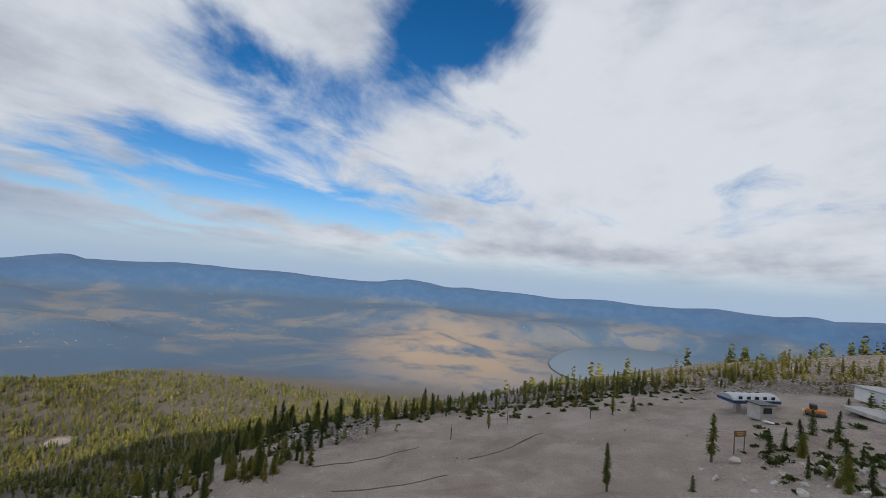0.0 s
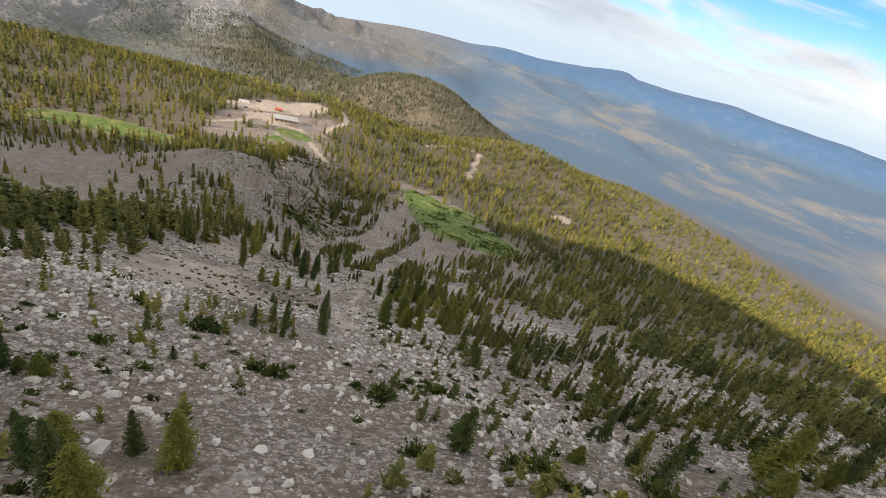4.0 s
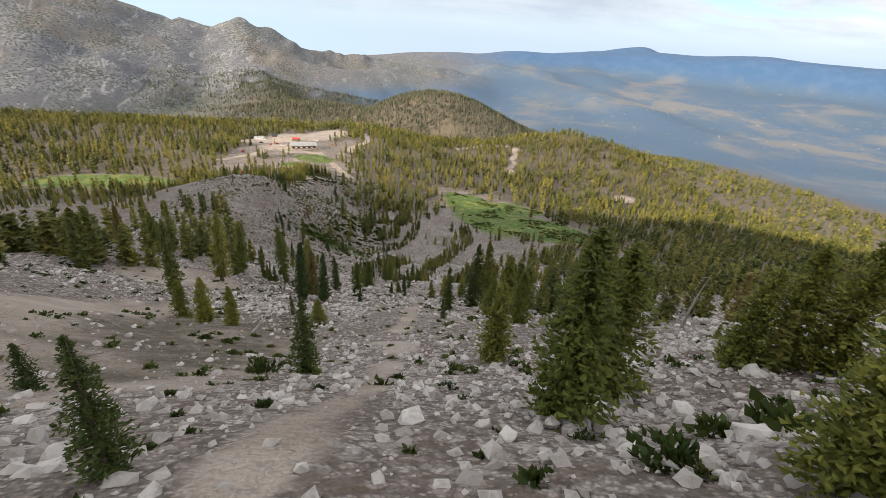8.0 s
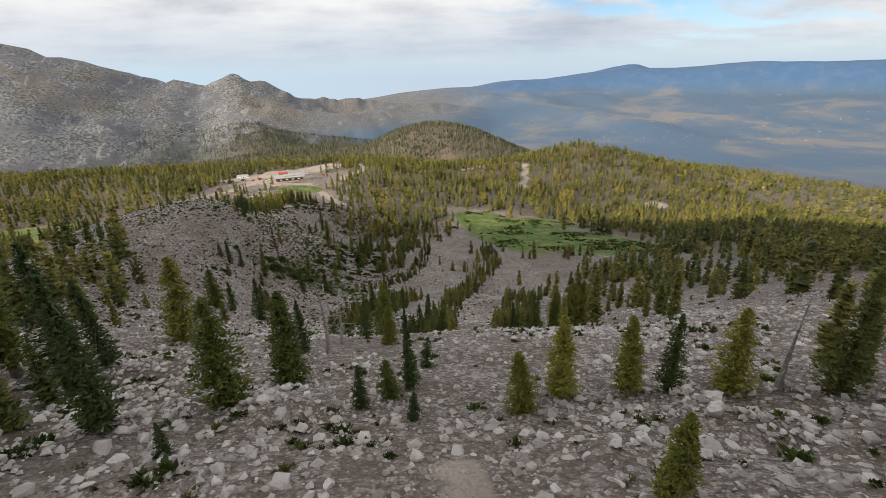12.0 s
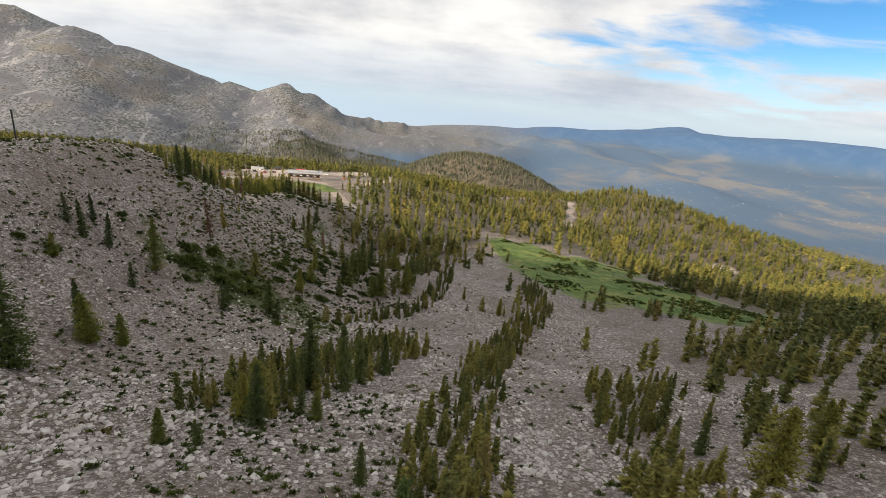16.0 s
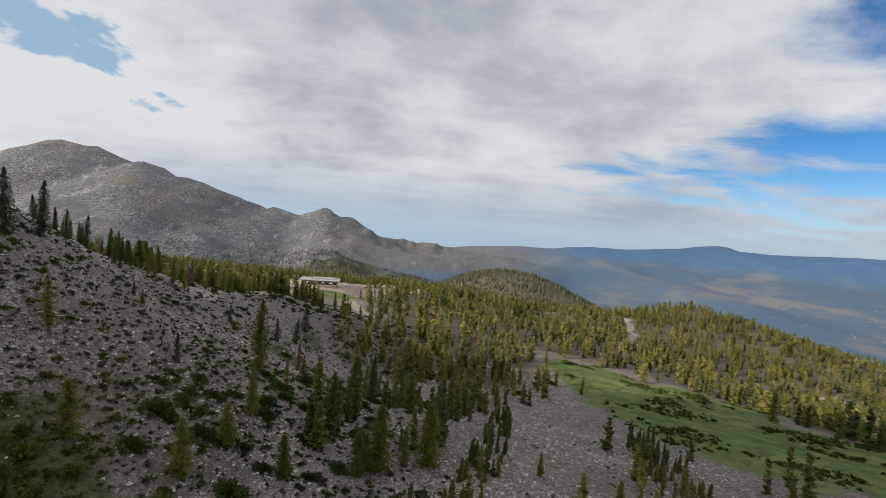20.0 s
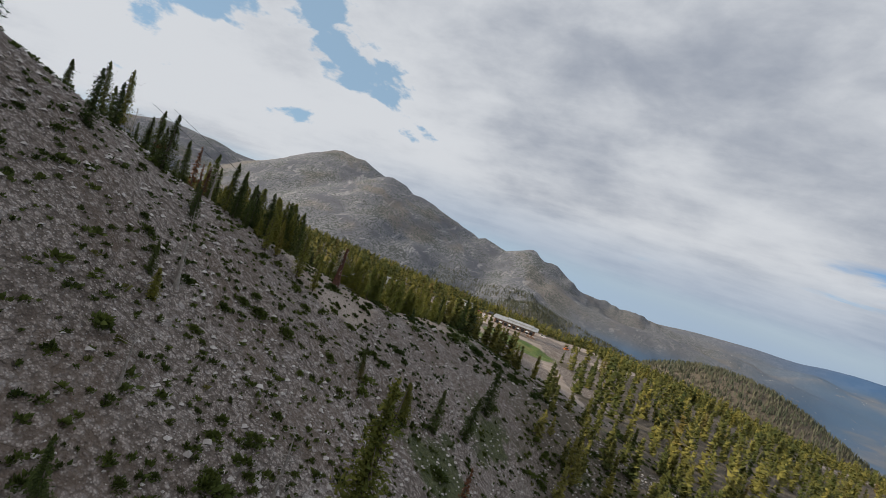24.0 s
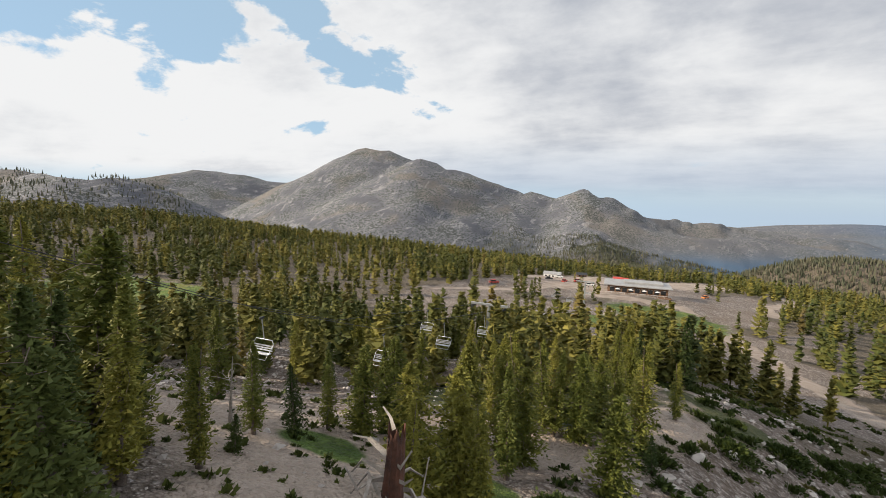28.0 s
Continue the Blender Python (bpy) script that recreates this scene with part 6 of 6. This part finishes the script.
def lodge():
    """The day lodge on the plateau: two storeys, flat overhanging roof, deck."""
    z0 = 40.2
    L = thing_at("day_lodge", "two-storey brown timber lodge with a pale flat roof and a deck", "lodge", 86.0, 728.0, 8, z=z0)
    part("lower_wall", box(27, 15, 4.2, 0, 0, -1.2, 0.05), CONCRETE, L, "concrete and stone ground storey")
    part("upper_wall", box(27.4, 15.4, 3.8, 0, 0, 3.0, 0.05), TIMBER, L, "brown timber upper storey")
    part("roof", box(31, 19, 0.55, 0, 0.3, 6.8, 0.08), ROOF, L)
    part("roof_step", box(18, 9, 0.9, 3, 2, 7.35, 0.08), ROOF, L)
    deck = part("deck", box(30, 4.4, 0.3, 0, -9.6, 2.7, 0.04), TIMBER, L)
    for k in range(9):
        w = part("window", box(2.1, 0.12, 1.9, -11.6 + 2.9 * k, -7.74, 3.9, 0.02), GLASS, L)
        part("frame", box(2.3, 0.08, 0.12, -11.6 + 2.9 * k, -7.78, 5.82, 0.01), WHITE, w)
    for k in range(4):
        part("window", box(0.12, 2.1, 1.7, -13.74, -5.0 + 3.3 * k, 4.0, 0.02), GLASS, L)
    for k in range(6):
        part("window", box(2.6, 0.12, 2.2, -10.5 + 4.2 * k, -7.54, 0.2, 0.02), GLASS, L)
    for k in range(11):
        part("post", box(0.2, 0.2, 3.9, -14.6 + 2.92 * k, -11.6, -1.0, 0.01), TIMBER, L)
        part("baluster", box(0.1, 0.1, 1.05, -14.6 + 2.92 * k, -11.6, 3.0, 0.01), WHITE, L)
    part("railing", box(29.6, 0.12, 0.14, 0, -11.6, 4.0, 0.01), WHITE, L)
    for k in range(4):
        part("umbrella", mesh_of("umbrella", np.array([[0.0, 0.0, 1.0]] + [[1.3 * math.cos(a), 1.3 * math.sin(a), 0.4] for a in np.arange(8) * math.pi / 4]) + (-9 + 6 * k, -9.8, 5.0), np.array([[0, 1 + i, 1 + (i + 1) % 8] for i in range(8)]), WHITE), WHITE, L, "white deck umbrella")


def small_building(name, label, x, y, sx, sy, sz, turn, wall, roof):
    b = thing_at(name, label, "building", x, y, turn)
    part("wall", box(sx, sy, sz, 0, 0, -0.4, 0.04), wall, b)
    bm = bmesh.new()
    h = [bm.verts.new(p) for p in ((-sx / 2 - 0.5, -sy / 2 - 0.5, sz - 0.4), (sx / 2 + 0.5, -sy / 2 - 0.5, sz - 0.4), (sx / 2 + 0.5, sy / 2 + 0.5, sz - 0.4), (-sx / 2 - 0.5, sy / 2 + 0.5, sz - 0.4), (-sx / 2 - 0.5, 0, sz + 1.2), (sx / 2 + 0.5, 0, sz + 1.2))]
    for f in ((0, 1, 5, 4), (2, 3, 4, 5), (0, 4, 3), (1, 2, 5), (3, 2, 1, 0)):
        bm.faces.new([h[i] for i in f])
    part("roof", bm, roof, b)
    for k in range(max(1, int(sx // 3))):
        part("window", box(1.2, 0.1, 1.0, -sx / 2 + 1.8 + 2.6 * k, -sy / 2 - 0.03, 1.0, 0.01), GLASS, b)
    part("door", box(1.0, 0.1, 2.0, sx / 2 - 1.0, -sy / 2 - 0.03, -0.2, 0.01), DARK, b)


def vehicle(name, label, x, y, turn, mat, long=4.6, high=1.5):
    v = thing_at(name, label, "vehicle", x, y, turn, group="vehicles parked round the lodge")
    part("body", box(long, 1.9, 0.75, 0, 0, 0.4, 0.12), mat, v)
    part("cabin", box(long * 0.52, 1.7, high - 0.85, -0.1 * long, 0, 1.1, 0.18), GLASS, v, "dark glazed cabin")
    part("cabin_roof", box(long * 0.46, 1.5, 0.1, -0.1 * long, 0, high + 0.2, 0.04), mat, v)
    for sx in (-0.32, 0.32):
        for sy in (-0.85, 0.85):
            bm = bmesh.new()
            bmesh.ops.create_cone(bm, segments=14, radius1=0.36, radius2=0.36, depth=0.26, cap_ends=True, matrix=pose(sx * long, sy, 0.36, 90))
            part("wheel", bm, DARK, v)


LIFT_LINE = ((80.0, 470.0, 93.0), (81.0, 505.0, 78.2), (83.0, 516.0, 74.5), (83.0, 548.0, 70.0), (80.0, 640.0, 60.0), (78.0, 705.0, 48.5))


def chair(x, y, z):
    """A four-seat chair: hanger, bail, slatted seat and back. z is the rope's height."""
    c = tagged(new("lift_chair"), "empty four-seat chairlift chair with grey slats", "lift chair", "chairs on the lift")
    c.matrix_world = pose(x, y, z, 0, 0, 6) @ Matrix.Scale(0.82, 4)
    part("grip", box(0.16, 0.5, 0.2, 0, 0, -0.1, 0.03), DARK, c)
    part("hanger", rod([(0, 0, 0), (0, 0.12, -0.9), (0, 0.25, -1.9)], 0.045, 7, STEEL, "hanger"), STEEL, c)
    part("bail", rod([(-1.05, -0.35, -3.0), (-1.1, 0.2, -2.3), (-0.9, 0.25, -1.95), (0.9, 0.25, -1.95), (1.1, 0.2, -2.3), (1.05, -0.35, -3.0)], 0.04, 6, STEEL, "bail"), STEEL, c)
    for k in range(4):
        part("seat_slat", box(2.1, 0.11, 0.05, 0, -0.45 + 0.13 * k, -3.05, 0.01), STEEL, c)
    for k in range(3):
        part("back_slat", box(2.1, 0.04, 0.12, 0, 0.1 + 0.02 * k, -2.9 + 0.19 * k, 0.01), STEEL, c)
    part("footrest", rod([(-0.95, -0.3, -3.05), (-0.9, -0.6, -3.45), (0.9, -0.6, -3.45), (0.95, -0.3, -3.05)], 0.025, 5, STEEL, "footrest"), STEEL, c)


def chairlift():
    rope = tagged(new("haul_rope"), "dark steel haul rope of the chairlift", "cable")
    for dx in (0.0, -5.2):
        part("strand", rod([(x + dx, y, z) for x, y, z in LIFT_LINE], 0.025, 5, DARK, "strand"), DARK, rope)
    for (x, y, z) in LIFT_LINE[3:5]:
        t = thing_at("lift_tower", "grey steel chairlift tower with a crossarm", "lift tower", x - 2.6, y, 3, group="lift towers")
        up = z - float(height(x - 2.6, y))
        part("mast", mesh_of("mast", *tube([(0, 0, -0.5), (0, 0, up + 0.3)], 0.32, 0.22, 10), STEEL, True), STEEL, t)
        part("crossarm", box(6.0, 0.3, 0.35, 0, 0, up + 0.1, 0.03), STEEL, t)
        for s in (-2.6, 2.6):
            part("sheave_train", box(0.2, 1.9, 0.35, s, 0, up - 0.28, 0.05), DARK, t)
        part("ladder", box(0.35, 0.05, up - 1.5, 0, -0.42, 1.0, 0.0), STEEL, t)
    for k in range(1, 8):
        y = 493.0 + 11.8 * min(k, 4) + 30 * max(k - 4, 0)
        z = float(np.interp(y, [p[1] for p in LIFT_LINE], [p[2] for p in LIFT_LINE]))
        x = float(np.interp(y, [p[1] for p in LIFT_LINE], [p[0] for p in LIFT_LINE]))
        chair(x, y, z - 0.6)
        if k in (3, 6):
            chair(x - 5.2, y + 5, z - 0.9)


lift_terminal()
trail_sign()
crest_sign()
pole(107.6, 35.7, 3.6, 0.1, "thick black post with steel fittings on top")
pole(142.0, 49.0, 2.4, 0.08, "short dark post standing in sand")
pole(156.0, 26.0, 3.4, 0.07, "thin dark trail pole")
pole(153.0, 41.0, 3.6, 0.05, "thin bare trail pole", False)
pole(79.0, 407.0, 6.5, 0.16, "dark post on the spur above the scree")
pipe_frame()
lodge()
small_building("white_hut", "white maintenance building in the lodge yard", 20, 816, 12, 7, 3.4, 5, WHITE, ROOF)
small_building("pump_house", "low brown shed by the yard", 36, 842, 7, 5, 2.6, 20, TIMBER, DARK)
small_building("far_cabin", "small red-roofed cabin at the forest's edge", 70, 800, 9, 6, 3.0, -10, TIMBER, RED)
for x, y, a, m, name, label in ((60, 745, 10, WHITE, "pickup_truck", "white pickup parked in the lodge yard"), (52, 752, 30, RED, "utility_vehicle", "red utility vehicle parked in the yard"), (45, 748, 80, RED, "utility_vehicle", "red utility vehicle parked in the yard"), (30, 770, 15, DARK, "pickup_truck", "dark pickup parked in the yard"), (118, 775, 60, ORANGE, "snow_groomer", "orange machine parked on the yard"), (24, 690, 40, RED, "utility_vehicle", "red utility vehicle parked in the yard"), (96, 800, 0, WHITE, "pickup_truck", "white pickup parked in the lodge yard"), (28, 806, 5, WHITE, "van", "white van beside the maintenance building")):
    vehicle(name, label, x, y, a, m, 4.8, 1.7)
chairlift()


def pond():
    bm = bmesh.new()
    a = np.arange(26) * 2 * np.pi / 26
    r = 1 + 0.3 * np.sin(2 * a + 1) + 0.16 * np.sin(5 * a)
    top = -0.5 + max(float(height(249 + 3.4 * k * math.cos(u), 478 + 1.8 * k * math.sin(u))) for u, k in zip(a, r))
    ring = [bm.verts.new((249 + 3.4 * k * math.cos(u), 478 + 1.8 * k * math.sin(u), top + 0.05)) for u, k in zip(a, r)]
    low = [bm.verts.new((v.co.x, v.co.y, top - 1.6)) for v in ring]
    bm.faces.new(ring)
    for i in range(26):
        bm.faces.new((ring[i], low[i], low[(i + 1) % 26], ring[(i + 1) % 26]))
    tagged(part("pond", bm, WATER), "small pale pond in the green meadow", "pond", kind="structure")


pond()
forest("willow_thickets", "bright green willow thickets in the wet meadow", 6500, (225, 330, 430, 600), lambda x, y: ramp(grass_zone(x, y), 0.35, 0.7) * ramp(fbm(x, y, 14, 3, 120), 0.0, 0.15), MOUND, 0.5, 1.6, 21, "shrubs", SHRUB)


LAKE = (2950.0, -560.0, -199.0)


def valley_towns():
    """Far roofs and sheds on the valley floor."""
    r = np.random.default_rng(31)
    az, d = np.radians(r.uniform(2, 75, 700)), r.uniform(2300, 3600, 700)
    x, y = 100 + d * np.sin(az), 200 + d * np.cos(az)
    keep = (fbm(x, y, 420, 3, 130) > 0.04)
    x, y = x[keep], y[keep]
    cube = (np.array([[i, j, k] for k in (0, 1) for j in (-0.5, 0.5) for i in (-0.5, 0.5)], float), np.array([[0, 1, 5], [0, 5, 4], [1, 3, 7], [1, 7, 5], [3, 2, 6], [3, 6, 7], [2, 0, 4], [2, 4, 6], [4, 5, 7], [4, 7, 6]]))
    v, f, t = crowd(r, [cube], x, y, height(x, y) - 1, r.uniform(2.2, 4.6, len(x)))
    v = v.reshape(-1, 8, 3)
    v[:, :, 2] = v[:, :1, 2] + (v[:, :, 2] - v[:, :1, 2]) * 0.5
    tagged(new("valley_town", mesh_of("valley_town", v.reshape(-1, 3), f, CONCRETE)), "pale roofs of far towns on the valley floor", "town", kind="stuff")


valley_towns()


def far_lake():
    bm = bmesh.new()
    c, s = math.cos(radians(-14)), math.sin(radians(-14))
    ring = []
    for k in range(48):
        a = 2 * math.pi * k / 48
        u, w = 760 * math.cos(a) * (1 + 0.10 * math.sin(3 * a)), 820 * math.sin(a) * (1 + 0.15 * math.cos(2 * a))
        ring.append(bm.verts.new((LAKE[0] + c * u - s * w, LAKE[1] + s * u + c * w, LAKE[2])))
    bm.faces.new(ring)
    tagged(part("lake", bm, WATER), "calm blue-grey lake far off in the valley", "lake", kind="structure")


far_lake()
